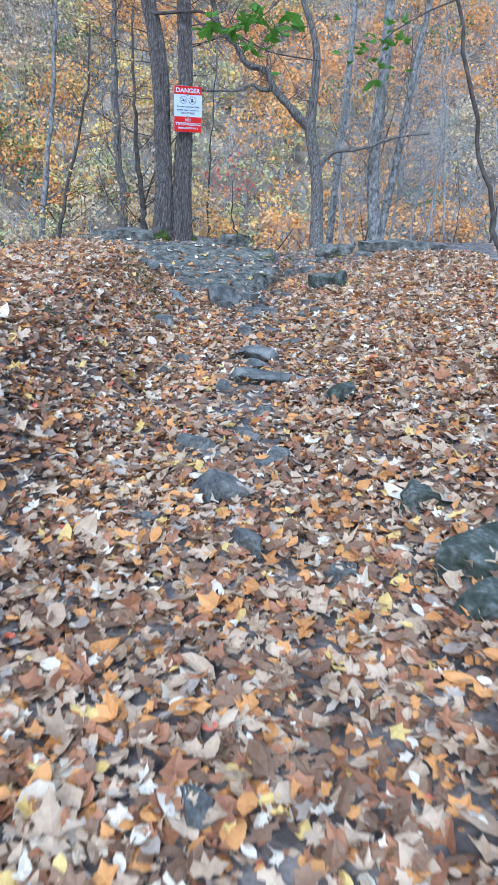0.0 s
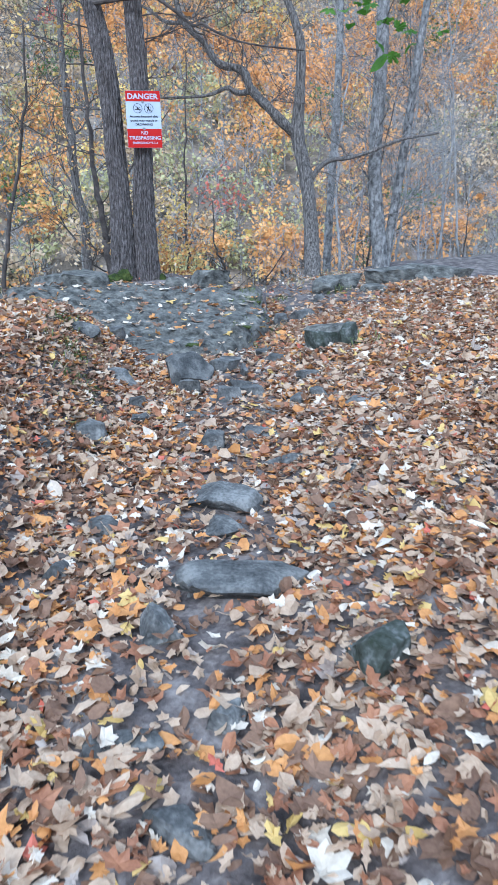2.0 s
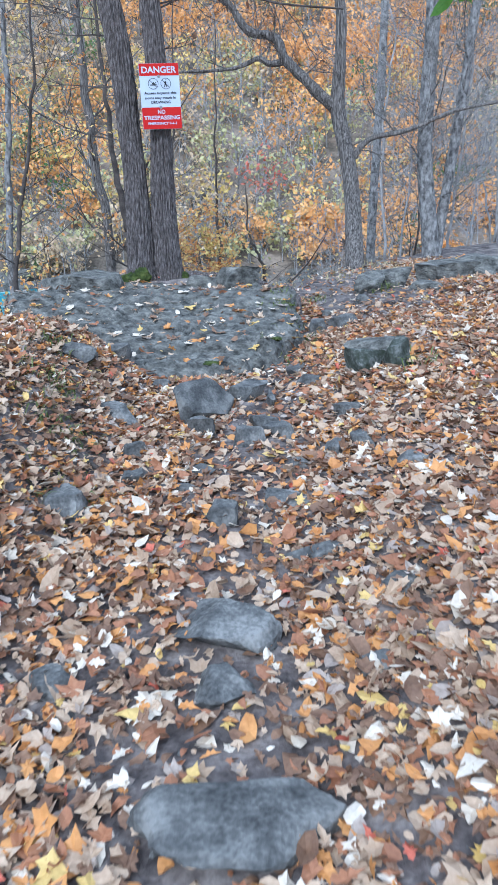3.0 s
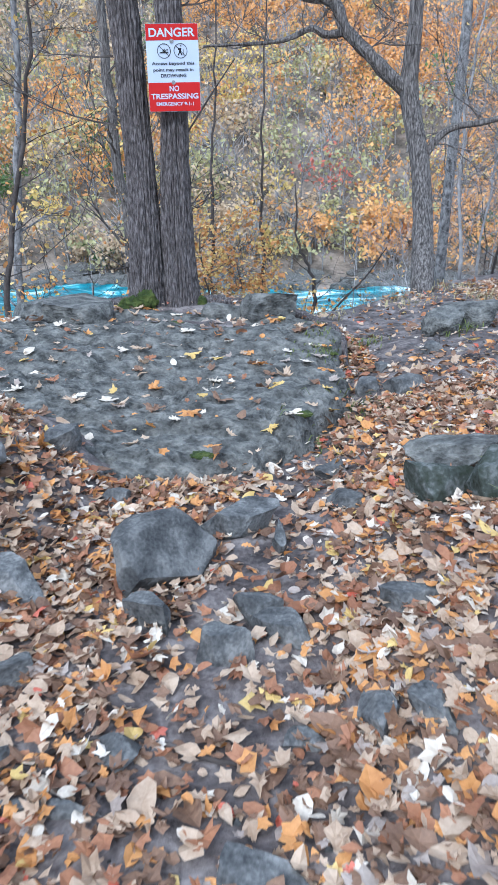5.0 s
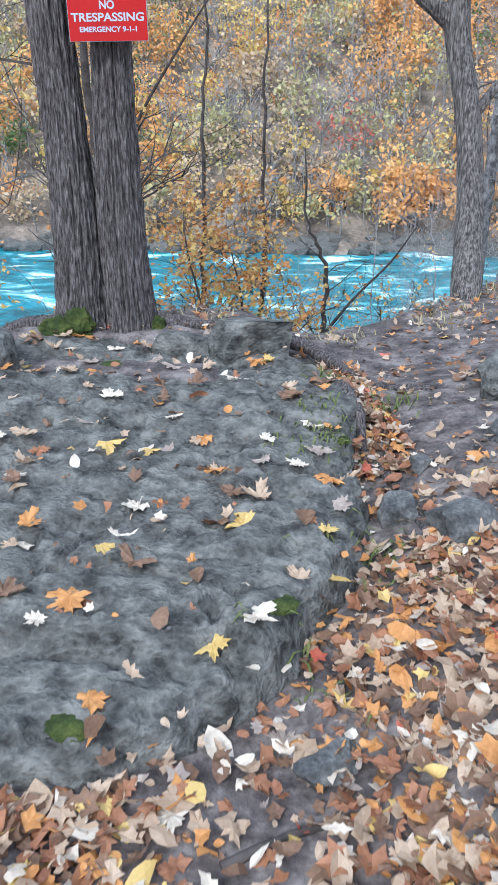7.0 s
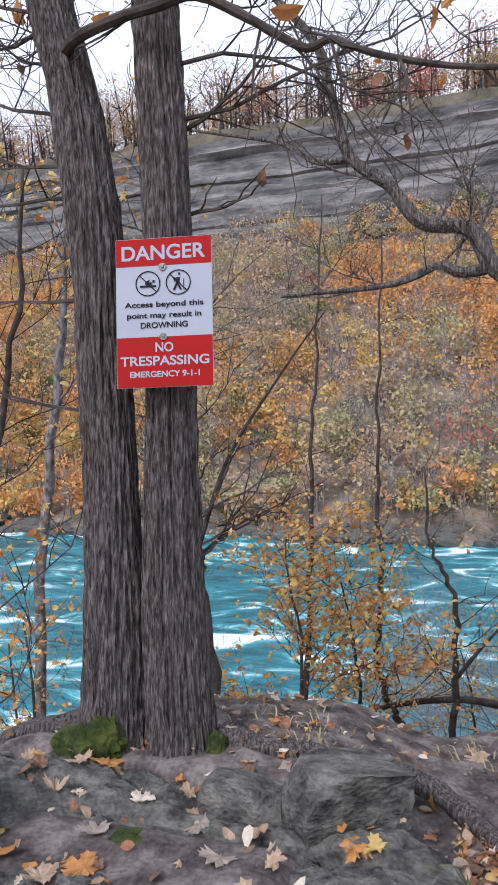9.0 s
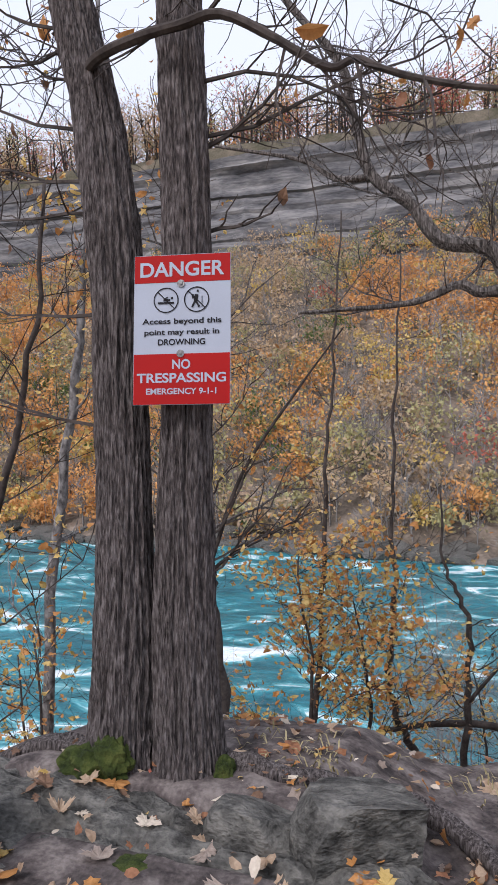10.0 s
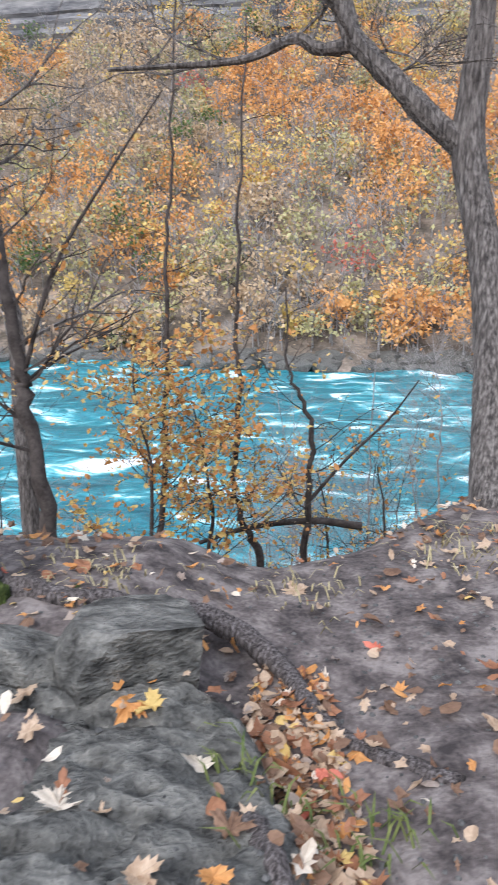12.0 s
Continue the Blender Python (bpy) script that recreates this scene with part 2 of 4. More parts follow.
def cliff():
    cv, cf, ci = [], [], []
    xs = np.arange(-260, 190, 2.5)
    zs = [38.0]
    rnd = random.Random(4)
    offs = [0.0]
    while zs[-1] < 87:
        zs.append(zs[-1] + rnd.choice([0.5, 0.9, 1.6, 2.6]))
        offs.append(rnd.uniform(-1.0, 1.0))
    for j, z in enumerate(zs):
        for x in xs:
            k = 0.25 * (z - 38) + offs[j] + 2.2 * fbm(x * 0.045, z * 0.05, 3) + 0.9 * fbm(x * 0.3, z * 0.02, 8)
            if z > 80:
                k += -1.6 + 1.2 * sm(80, 82, z)
            cv.append((x, 193.5 + 0.25 * k + k * 0.5, z + 0.8 * fbm(x * 0.03, j)))
    n = len(xs)
    for i in range(n):
        cv.append((xs[i], 232, 88.0))
    for j in range(len(zs)):
        for i in range(n - 1):
            cf.append((j * n + i, j * n + i + 1, (j + 1) * n + i + 1, (j + 1) * n + i))
            ci.append(1 if zs[j] > 82.5 else 0)
    return mesh_ob("backdrop", cv, cf, [CLIFF, BRUSH], ci)


tagged(cliff(), "grey layered limestone cliff along the top of the gorge", "cliff", kind="structure")


# ---- far woods on the gorge slope and on its rim ----
def quads(centres, sizes, rng, flat=0.0):
    """Small randomly turned diamonds, as vertices and faces."""
    n = len(centres)
    a = rng.normal(size=(n, 3))
    a[:, 2] *= 1 - flat
    a /= np.linalg.norm(a, axis=1)[:, None]
    b = np.cross(a, rng.normal(size=(n, 3)))
    b /= np.linalg.norm(b, axis=1)[:, None]
    s = sizes[:, None]
    v = np.stack([centres - a * s, centres - b * s * 0.62, centres + a * s, centres + b * s * 0.62], 1).reshape(-1, 3)
    return v, np.arange(4 * n).reshape(-1, 4)


def far_woods():
    rng = np.random.default_rng(5)
    rnd = random.Random(5)
    lv, lm, tv, tf, ti = [], [], [], [], []
    for k in range(2150):
        rim = k >= 1800
        x = rnd.uniform(-135, 75) if not rim else rnd.uniform(-190, 90)
        y = 101 + 93 * rnd.random() ** 1.25 if not rim else rnd.uniform(206, 226)
        z = ground_z(x, y) if not rim else 87.3
        patch = fbm(x * 0.028, y * 0.03, 9)
        bare = rnd.random() < (0.56 - 0.18 * sm(103, 112, y) - 0.2 * sm(-0.1, 0.35, patch) if not rim else 0.3)
        h = rnd.uniform(6, 11) if not rim else rnd.uniform(13, 25)
        if y < 110:
            h *= 0.75
        lean = Vector((rnd.uniform(-0.12, 0.12), rnd.uniform(-0.25, 0.02), 1))
        top = Vector((x, y, z - 0.5)) + lean * h
        r = 0.05 + (0.017 if rim else 0.011) * h
        tube(tv, tf, [(x, y, z - 0.6), tuple(Vector((x, y, z)).lerp(top, 0.55)), tuple(top)], [r, r * 0.7, 0.03], 3)
        for q in range(13 if bare else 8):
            f = rnd.uniform(0.25, 0.95)
            p = Vector((x, y, z)).lerp(top, f)
            a = rnd.uniform(0, 2 * math.pi)
            ln = h * rnd.uniform(0.15, 0.36) * (1.1 - 0.5 * f)
            e = p + Vector((math.cos(a) * ln, math.sin(a) * ln, ln * rnd.uniform(0.5, 1.3)))
            tube(tv, tf, [tuple(p), tuple(e)], [r * 0.4, 0.02], 3)
            if bare:
                for w in range(2):
                    a2 = a + rnd.uniform(-1.2, 1.2)
                    p2 = p.lerp(e, rnd.uniform(0.4, 0.9))
                    tube(tv, tf, [tuple(p2), tuple(p2 + Vector((math.cos(a2), math.sin(a2), rnd.uniform(0.4, 1.5))) * ln * 0.5)], [0.03, 0.012], 3)
        n = (16 if bare else rnd.randint(135, 250))
        if rim:
            n = n * 2
        w = h * 0.3
        blobs = rng.normal(size=(9, 3)) * np.array([w * 0.55, w * 0.55, h * 0.2])
        pick = rng.integers(0, 9, n)
        c = np.array(Vector((x, y, z)).lerp(top, 0.62)) + blobs[pick] + rng.normal(size=(n, 3)) * np.array([w, w, h * 0.16]) * 0.42
        low = np.array([ground_z(x, y, False)]) if not rim else np.array([86.0])
        c[:, 2] = np.maximum(c[:, 2], low + 0.4)
        lv.append((c, rng.uniform(0.17, 0.42, n)))
        u = rnd.random()
        if rim:
            kind = 4 if u < 0.22 else 3 if u < 0.62 else 2 if u < 0.85 else 0
        else:
            w0 = patch + rnd.uniform(-0.3, 0.3)
            kind = 0 if w0 > 0.06 else 1 if w0 > -0.06 else 2 if w0 > -0.24 else 3
            if u < 0.05:
                kind = 5
            elif u > 0.996:
                kind = 4
        lm.append(np.full(n, kind))
    c = np.concatenate([q[0] for q in lv])
    s = np.concatenate([q[1] for q in lv])
    v, f = quads(c, s, rng)
    leaves = mesh_ob("far_foliage", v.tolist(), f.tolist(), FAR_LEAVES, np.concatenate(lm))
    trunks = mesh_ob("far_trees", tv, tf, [GREY_TWIG, TWIG], [1 if tv[q[0]][1] > 204 else 0 for q in tf])
    tagged(trunks, "grey bare trunks and twigs of woods on the far slope", "woods", kind="stuff")
    tagged(leaves, "orange, yellow and olive autumn foliage on the far slope", "woods", kind="stuff")


far_woods()


def shore_rocks():
    rnd = random.Random(8)
    v, f = [], []
    for k in range(420):
        x = rnd.uniform(-110, 60)
        y = 98.5 + 2.5 * fbm(x * 0.05, 3) + rnd.uniform(-1.6, 3.2)
        s = rnd.uniform(0.4, 1.5)
        bm = bmesh.new()
        bmesh.ops.create_icosphere(bm, subdivisions=1, radius=s)
        base = len(v)
        for q in bm.verts:
            d = 1 + 0.5 * noise.noise(q.co * 1.3 / s + Vector((k, 0, 0)))
            v.append((x + q.co.x * d * 1.4, y + q.co.y * d, WATER + 0.3 + q.co.z * d * 0.75 + 0.35 * max(0, y - 99)))
        bm.verts.index_update()
        f += [tuple(base + q.index for q in p.verts) for p in bm.faces]
        bm.free()
    tagged(mesh_ob("shore_rocks", v, f, [ROCK]), "dark wet boulders along the far waterline", "rocks", kind="stuff")


shore_rocks()


# ---- limestone ledge ----
OUTLINE = [(-1.5, 11.45), (-1.0, 10.96), (-0.72, 10.84), (-0.4, 10.84), (0.02, 10.98), (0.38, 11.3), (0.6, 11.72), (0.74, 12.15), (0.68, 12.7), (0.68, 13.3), (0.5, 13.75), (0.15, 14.0), (-0.6, 14.05), (-1.3, 14.2), (-1.9, 14.2), (-2.3, 13.6), (-2.4, 12.9), (-2.1, 12.2)]
TOP = [(10.6, -0.56), (11.0, -0.55), (11.36, -0.52), (11.42, -0.45), (11.9, -0.435), (12.2, -0.41), (12.26, -0.355), (12.62, -0.34), (12.7, -0.285), (13.0, -0.25), (13.15, -0.26), (13.3, -0.35), (13.5, -0.37), (13.68, -0.345), (13.74, -0.31), (13.95, -0.31), (14.2, -0.36), (14.6, -0.5)]


def inside(x, y, poly):
    """Distance to the outline, positive inside."""
    best, odd = 1e9, False
    for i in range(len(poly)):
        (ax, ay), (bx, by) = poly[i], poly[(i + 1) % len(poly)]
        dx, dy = bx - ax, by - ay
        t = max(0, min(1, ((x - ax) * dx + (y - ay) * dy) / (dx * dx + dy * dy)))
        best = min(best, math.hypot(x - ax - t * dx, y - ay - t * dy))
        if (ay > y) != (by > y) and x < (bx - ax) * (y - ay) / (by - ay) + ax:
            odd = not odd
    return best if odd else -best


def ledge_z(x, y):
    d = inside(x + 0.07 * fbm(x * 2.5, y * 2.5, 3), y + 0.07 * fbm(x * 2.5, y * 2.5, 9), OUTLINE)
    if d < -0.16:
        return None
    hollow = sm(-1.6, -1.2, x) * sm(0.15, -0.15, x)
    # beds break along wavering lines
    yb = y + 0.16 * fbm(x * 0.9, 4.0, 2) + 0.05 * fbm(x * 5, y * 2, 8) - 0.1 * x
    solid = lerp(yb, [q for q in TOP if not 13.2 < q[0] < 13.6])
    z = solid + (lerp(y, TOP) - solid) * hollow
    z += 0.045 * sm(-0.3, -1.5, x) + 0.03 * fbm(x * 1.0, y * 1.8, 1)
    # thin weathered layers
    q = (z + 0.03 * fbm(x * 2, y * 4, 4)) / 0.03
    z = 0.45 * z + 0.55 * 0.03 * (math.floor(q) + sm(0.75, 1.0, q - math.floor(q)))
    # solution pits, cracks and grain
    pit = noise.noise(Vector((x * 4.5 + 0.8 * y, y * 8.5, 13)))
    z -= 0.05 * sm(0.1, 0.4, pit) + 0.02 * sm(0.15, 0.4, noise.noise(Vector((x * 11, y * 17, 5))))
    z += 0.022 * fbm(x * 6, y * 9, 6) + 0.012 * fbm(x * 24, y * 28, 3)
    z -= 0.04 * (1 - sm(0.0, 0.035, abs(noise.noise(Vector((x * 0.9 + y * 0.5, y * 1.9, 21))))))
    return z - 0.55 * (1 - sm(-0.14, 0.05, d)) - 0.05 * (1 - sm(0.0, 0.14, d))


def ledge():
    xs, ys = np.arange(-2.7, 1.0, 0.02), np.arange(10.6, 14.5, 0.02)
    idx, v, f = {}, [], []
    for j, y in enumerate(ys):
        for i, x in enumerate(xs):
            z = ledge_z(x, y)
            if z is not None:
                idx[i, j] = len(v)
                v.append((x, y, z))
    for (i, j) in idx:
        q = [(i, j), (i + 1, j), (i + 1, j + 1), (i, j + 1)]
        if all(k in idx for k in q):
            f.append(tuple(idx[k] for k in q))
    return mesh_ob("rock_ledge", v, f, [ROCK], smooth=True)


tagged(ledge(), "broad weathered grey limestone ledge with stepped layers", "rock ledge")


def support(x, y):
    z = ground_z(x, y)
    k = ledge_z(x, y) if -2.7 < x < 1.0 and 10.5 < y < 14.5 else None
    return z if k is None else max(z, k)


# ---- stones ----
def rock(x, y, sx, sy, sz, seed, turn=0, mat=STONE, name="rock", label="grey angular stone half sunk in leaves on the path", sink=0.42, lift=None, group="stones in the path", cuts=10):
    rnd = random.Random(seed)
    bm = bmesh.new()
    bmesh.ops.create_icosphere(bm, subdivisions=4, radius=1.0)
    planes = []
    for _ in range(cuts):
        d = Vector((rnd.gauss(0, 1), rnd.gauss(0, 1), rnd.gauss(0, 0.7))).normalized()
        planes.append((d, rnd.uniform(0.4, 0.68)))
    planes.append((Vector((rnd.uniform(-0.15, 0.15), rnd.uniform(-0.15, 0.15), 1)).normalized(), 0.55))
    for q in bm.verts:
        c = q.co.copy()
        for d, k in planes:
            over = c.dot(d) - k
            if over > 0:
                c -= d * over * 0.97
        c *= 1 + 0.10 * fbm(c.x * 1.6 + seed, c.y * 1.6, c.z * 1.6) + 0.03 * fbm(c.x * 6, c.y * 6, c.z * 6 + seed)
        q.co = (c.x * sx * 0.66, c.y * sy * 0.68, c.z * sz * 1.05)
    me = bpy.data.meshes.new(name)
    bm.to_mesh(me)
    bm.free()
    me.materials.append(mat)
    ob = new(name, me)
    z = support(x, y) if lift is None else lift
    ob.matrix_world = pose(x, y, z + sz * (0.5 - sink), 0, 0, turn)
    return tagged(ob, label, "rock", group=group)


# ---- stones along the path ----
STONES = [
    # x, y, length, depth, height, turn
    (0.5, 6.8, 0.56, 0.28, 0.13, 12), (0.3, 7.65, 0.34, 0.30, 0.13, -10), (0.32, 7.34, 0.17, 0.2, 0.1, 60),
    (0.23, 8.52, 0.22, 0.18, 0.14, 20), (0.53, 8.73, 0.30, 0.2, 0.08, -25), (0.71, 8.16, 0.38, 0.14, 0.08, 5),
    (-0.32, 6.86, 0.13, 0.12, 0.12, 30), (0.12, 6.46, 0.15, 0.2, 0.14, 60), (0.38, 5.99, 0.12, 0.12, 0.08, 0),
    (-0.22, 7.3, 0.16, 0.12, 0.08, 10), (0.13, 4.81, 0.24, 0.24, 0.17, 20), (0.01, 5.38, 0.17, 0.12, 0.13, 15),
    (0.44, 5.29, 0.2, 0.12, 0.11, -10), (0.37, 5.13, 0.12, 0.1, 0.08, 0), (0.26, 4.26, 0.2, 0.09, 0.12, -50),
    (0.17, 3.04, 0.12, 0.14, 0.08, 0), (0.59, 4.09, 0.16, 0.12, 0.08, 30), (-0.12, 4.46, 0.14, 0.1, 0.07, 0),
    (-0.55, 9.75, 0.32, 0.18, 0.12, 5), (-0.34, 9.37, 0.16, 0.14, 0.12, 40), (-0.04, 10.08, 0.42, 0.34, 0.36, 12),
    (0.23, 10.47, 0.42, 0.22, 0.17, 32), (0.43, 10.37, 0.08, 0.24, 0.14, 10), (0.02, 9.71, 0.15, 0.2, 0.16, 70),
    (0.29, 9.59, 0.2, 0.22, 0.17, 30), (0.4, 9.82, 0.17, 0.18, 0.14, 0), (0.54, 9.7, 0.24, 0.14, 0.12, -18),
    (0.95, 9.79, 0.26, 0.11, 0.09, -8), (0.83, 9.27, 0.16, 0.2, 0.12, 30), (0.97, 9.22, 0.2, 0.1, 0.1, -40),
    (-0.76, 10.86, 0.24, 0.2, 0.16, 20), (-0.38, 10.62, 0.18, 0.12, 0.1, 0), (0.74, 10.71, 0.2, 0.14, 0.09, 0),
    (0.67, 11.15, 0.2, 0.12, 0.08, 10), (1.1, 11.03, 0.22, 0.12, 0.09, -20), (1.1, 12.19, 0.3, 0.2, 0.16, 10),
    (1.34, 12.96, 0.2, 0.16, 0.12, 0), (0.89, 12.38, 0.18, 0.16, 0.12, 50), (0.96, 12.74, 0.14, 0.1, 0.08, 0),
    (-0.5, 8.53, 0.2, 0.3, 0.15, 20), (-0.68, 8.01, 0.12, 0.12, 0.1, 0), (0.07, 9.09, 0.16, 0.12, 0.08, 15),
    (0.84, 7.36, 0.14, 0.1, 0.06, 0), (1.15, 8.77, 0.2, 0.12, 0.08, 10), (-0.04, 8.88, 0.3, 0.06, 0.05, 8),
    (0.93, 7.75, 0.16, 0.1, 0.06, 30), (0.11, 5.9, 0.2, 0.14, 0.06, 10), (0.28, 5.64, 0.18, 0.12, 0.06, -30),
    (-0.26, 8.98, 0.18, 0.14, 0.1, 70), (-0.93, 10.3, 0.22, 0.3, 0.14, 30), (0.62, 9.2, 0.14, 0.1, 0.07, 0),
]
for k, (x, y, sx, sy, sz, turn) in enumerate(STONES):
    rock(x, y, sx, sy, sz, 20 + k, turn)
for k, (x, y, sx, sy, sz, turn) in enumerate([(0.85, 6.22, 0.2, 0.18, 0.16, 10), (1.06, 4.04, 0.36, 0.24, 0.12, 20), (1.01, 3.73, 0.24, 0.16, 0.12, -30), (0.95, 4.5, 0.16, 0.1, 0.1, -20), (1.11, 10.53, 0.26, 0.24, 0.24, 15), (1.33, 10.49, 0.22, 0.26, 0.26, 70), (0.99, 4.54, 0.2, 0.14, 0.1, 120)]):
    rock(x, y, sx * 1.15, sy * 1.15, sz, 90 + k, turn, MOSS_STONE, label="grey stone with green moss among fallen leaves")
for k, (x, y, sx, sy, sz, turn) in enumerate([(1.72, 13.87, 0.6, 0.36, 0.26, 10), (2.31, 13.79, 0.8, 0.4, 0.3, 4), (3.04, 14.01, 0.9, 0.5, 0.32, 10), (1.48, 13.52, 0.3, 0.26, 0.24, 60), (2.1, 13.18, 0.34, 0.2, 0.12, 0), (1.28, 10.81, 0.5, 0.2, 0.16, 5)]):
    rock(x, y, sx, sy, sz, 120 + k, turn, ROCK, "boulder", "low weathered limestone boulder at the edge of the trail", 0.3, group="boulders beside the trail", cuts=5)
for k, (x, y, sx, sy, sz, turn, lift) in enumerate([(0.06, 14.0, 0.5, 0.42, 0.4, 25, -0.5), (-1.6, 13.25, 0.6, 0.5, 0.34, 5, -0.38), (-2.05, 13.6, 0.5, 0.5, 0.3, 30, -0.42), (-0.35, 13.88, 0.4, 0.26, 0.2, -10, -0.4)]):
    rock(x, y, sx, sy, sz, 140 + k, turn, ROCK, "boulder", "rounded grey limestone block on the ledge by the tree", 0.2, lift, group="boulders on the ledge", cuts=4)


# ---- leaf shapes ----
def maple_shape():
    pts = []
    for k in range(-5, 6):
        a = math.radians(90 + k * 29)
        lobe = {0: 1.0, 2: 0.95, 4: 0.72}.get(abs(k), 0.6 if abs(k) < 5 else 0.4)
        pts.append((math.cos(a) * lobe, math.sin(a) * lobe))
    return np.array(pts)


def oval_shape():
    return np.array([(0, -0.95), (0.4, -0.6), (0.56, -0.05), (0.4, 0.5), (0.05, 0.95), (-0.38, 0.55), (-0.55, 0.0), (-0.42, -0.6)], dtype=float)


def lobed_shape():
    return np.array([(0.05, -1), (0.2, -0.5), (0.5, -0.3), (0.28, -0.05), (0.58, 0.25), (0.28, 0.4), (0.3, 0.75), (0, 1.0), (-0.3, 0.75), (-0.25, 0.4), (-0.55, 0.2), (-0.25, -0.1), (-0.45, -0.35), (-0.2, -0.5)], dtype=float)


def fine_maple():
    side = [(0, 1.0), (0.1, 0.72), (0.22, 0.78), (0.2, 0.5), (0.26, 0.38), (0.5, 0.62), (0.56, 0.5), (0.8, 0.55), (0.7, 0.36), (0.92, 0.2), (0.62, 0.08), (0.66, -0.05), (0.4, -0.16), (0.5, -0.4), (0.2, -0.36), (0.03, -0.42)]
    return np.array(side + [(-x, y) for x, y in reversed(side[1:])])


SHAPES = [maple_shape(), oval_shape(), lobed_shape(), fine_maple()]


def leaf_heap(centres, normals, size, kind, rng, curl=0.35):
    """Vertices and triangles of many leaves; each is a fan round its middle, curled and folded."""
    verts, faces, owner, base = [], [], [], 0
    for k, shape in enumerate(SHAPES):
        pick = np.where(kind == k)[0]
        if not len(pick):
            continue
        n, m = len(pick), len(shape)
        nor = normals[pick] / np.linalg.norm(normals[pick], axis=1)[:, None]
        a = np.cross(nor, rng.normal(size=(n, 3)))
        a /= np.linalg.norm(a, axis=1)[:, None]
        b = np.cross(nor, a)
        s = size[pick][:, None, None] * 0.5
        flat = np.concatenate([np.zeros((1, 2)), shape])[None].repeat(n, 0) * rng.uniform(0.88, 1.1, (n, m + 1, 1))
        flat[:, 1:, :] *= rng.uniform(0.75, 1.2, (n, 1, 2))
        r2 = (flat ** 2).sum(2)
        c1, c2 = rng.normal(0, curl, (n, 1)), rng.normal(0, curl, (n, 1))
        h = c1 * r2 + c2 * flat[:, :, 0] * flat[:, :, 1] + rng.normal(0, 0.06, (n, m + 1)) + np.abs(flat[:, :, 0]) * rng.normal(0.1, 0.25, (n, 1))
        v = centres[pick][:, None, :] + s * (flat[:, :, :1] * a[:, None] + flat[:, :, 1:] * b[:, None] + h[:, :, None] * nor[:, None])
        verts.append(v.reshape(-1, 3))
        i = np.arange(m)
        tri = np.stack([np.zeros(m, int), 1 + i, 1 + (i + 1) % m], 1)
        faces.append((base + np.arange(n)[:, None, None] * (m + 1) + tri[None]).reshape(-1, 3))
        owner.append(pick.repeat(m))
        base += n * (m + 1)
    return np.concatenate(verts), np.concatenate(faces), np.concatenate(owner)


def foliage(name, centres, size, mats, which, rng, kinds=(0.5, 0.4, 0.1), droop=None):
    n = len(centres)
    nor = rng.normal(size=(n, 3)) if droop is None else rng.normal(size=(n, 3)) * droop + np.array([0, 0, 1.0])
    v, f, own = leaf_heap(np.asarray(centres, dtype=float), nor, size, rng.choice([3 if n < 60 else 0, 1, 2], n, p=kinds), rng)
    return mesh_ob(name, v.tolist(), f.tolist(), mats, np.asarray(which)[own])


# ---- trees ----
def thing(name, at, label, category, group=""):
    ob = new(name)
    ob.location = at
    return tagged(ob, label, category, group=group)


def part(ob, parent):
    ob.parent = parent
    ob.matrix_parent_inverse = Matrix.Translation(-parent.location)
    return ob


def bark_stem(name, pts, radii, mat, ridge=0.019, sides=150, step=0.025, seed=0.0):
    """A trunk whose bark stands in long uneven vertical plates."""
    line = bend(pts, 8)
    rad = np.interp(np.linspace(0, len(pts) - 1, len(line)), range(len(pts)), radii)
    dist = [0.0]
    for a, b in zip(line, line[1:]):
        dist.append(dist[-1] + (b - a).length)
    v, f = [], []
    rows = int(dist[-1] / step)
    arr = np.array([tuple(p) for p in line])
    for j in range(rows + 1):
        s = dist[-1] * j / rows
        c = Vector([float(np.interp(s, dist, arr[:, q])) for q in range(3)])
        r = float(np.interp(s, dist, rad)) - ridge * 0.35
        for k in range(sides):
            a = 2 * math.pi * k / sides
            n1 = noise.noise(Vector((math.cos(a) * r * 42 + seed, math.sin(a) * r * 42, s * 2.2)))
            n2 = noise.noise(Vector((math.cos(a) * r * 85 + seed, math.sin(a) * r * 85, s * 7)))
            n3 = noise.noise(Vector((math.cos(a) * 1.3 + seed, math.sin(a) * 1.3, s * 1.1)))
            rr = r * (1 + 0.06 * n3) + ridge * (0.6 - 1.8 * abs(n1)) + ridge * 0.5 * n2
            flare = 1 + 0.25 * max(0.0, 1 - s / 0.35) * noise.noise(Vector((math.cos(a) * 2.2 + seed, math.sin(a) * 2.2, 0)))
            v.append((c.x + math.cos(a) * rr * flare, c.y + math.sin(a) * rr * flare, c.z))
    for j in range(rows):
        for k in range(sides):
            a, b = j * sides + k, j * sides + (k + 1) % sides
            f.append((a, b, b + sides, a + sides))
    f.append(tuple(rows * sides + k for k in range(sides)))
    return mesh_ob(name, v, f, [mat])


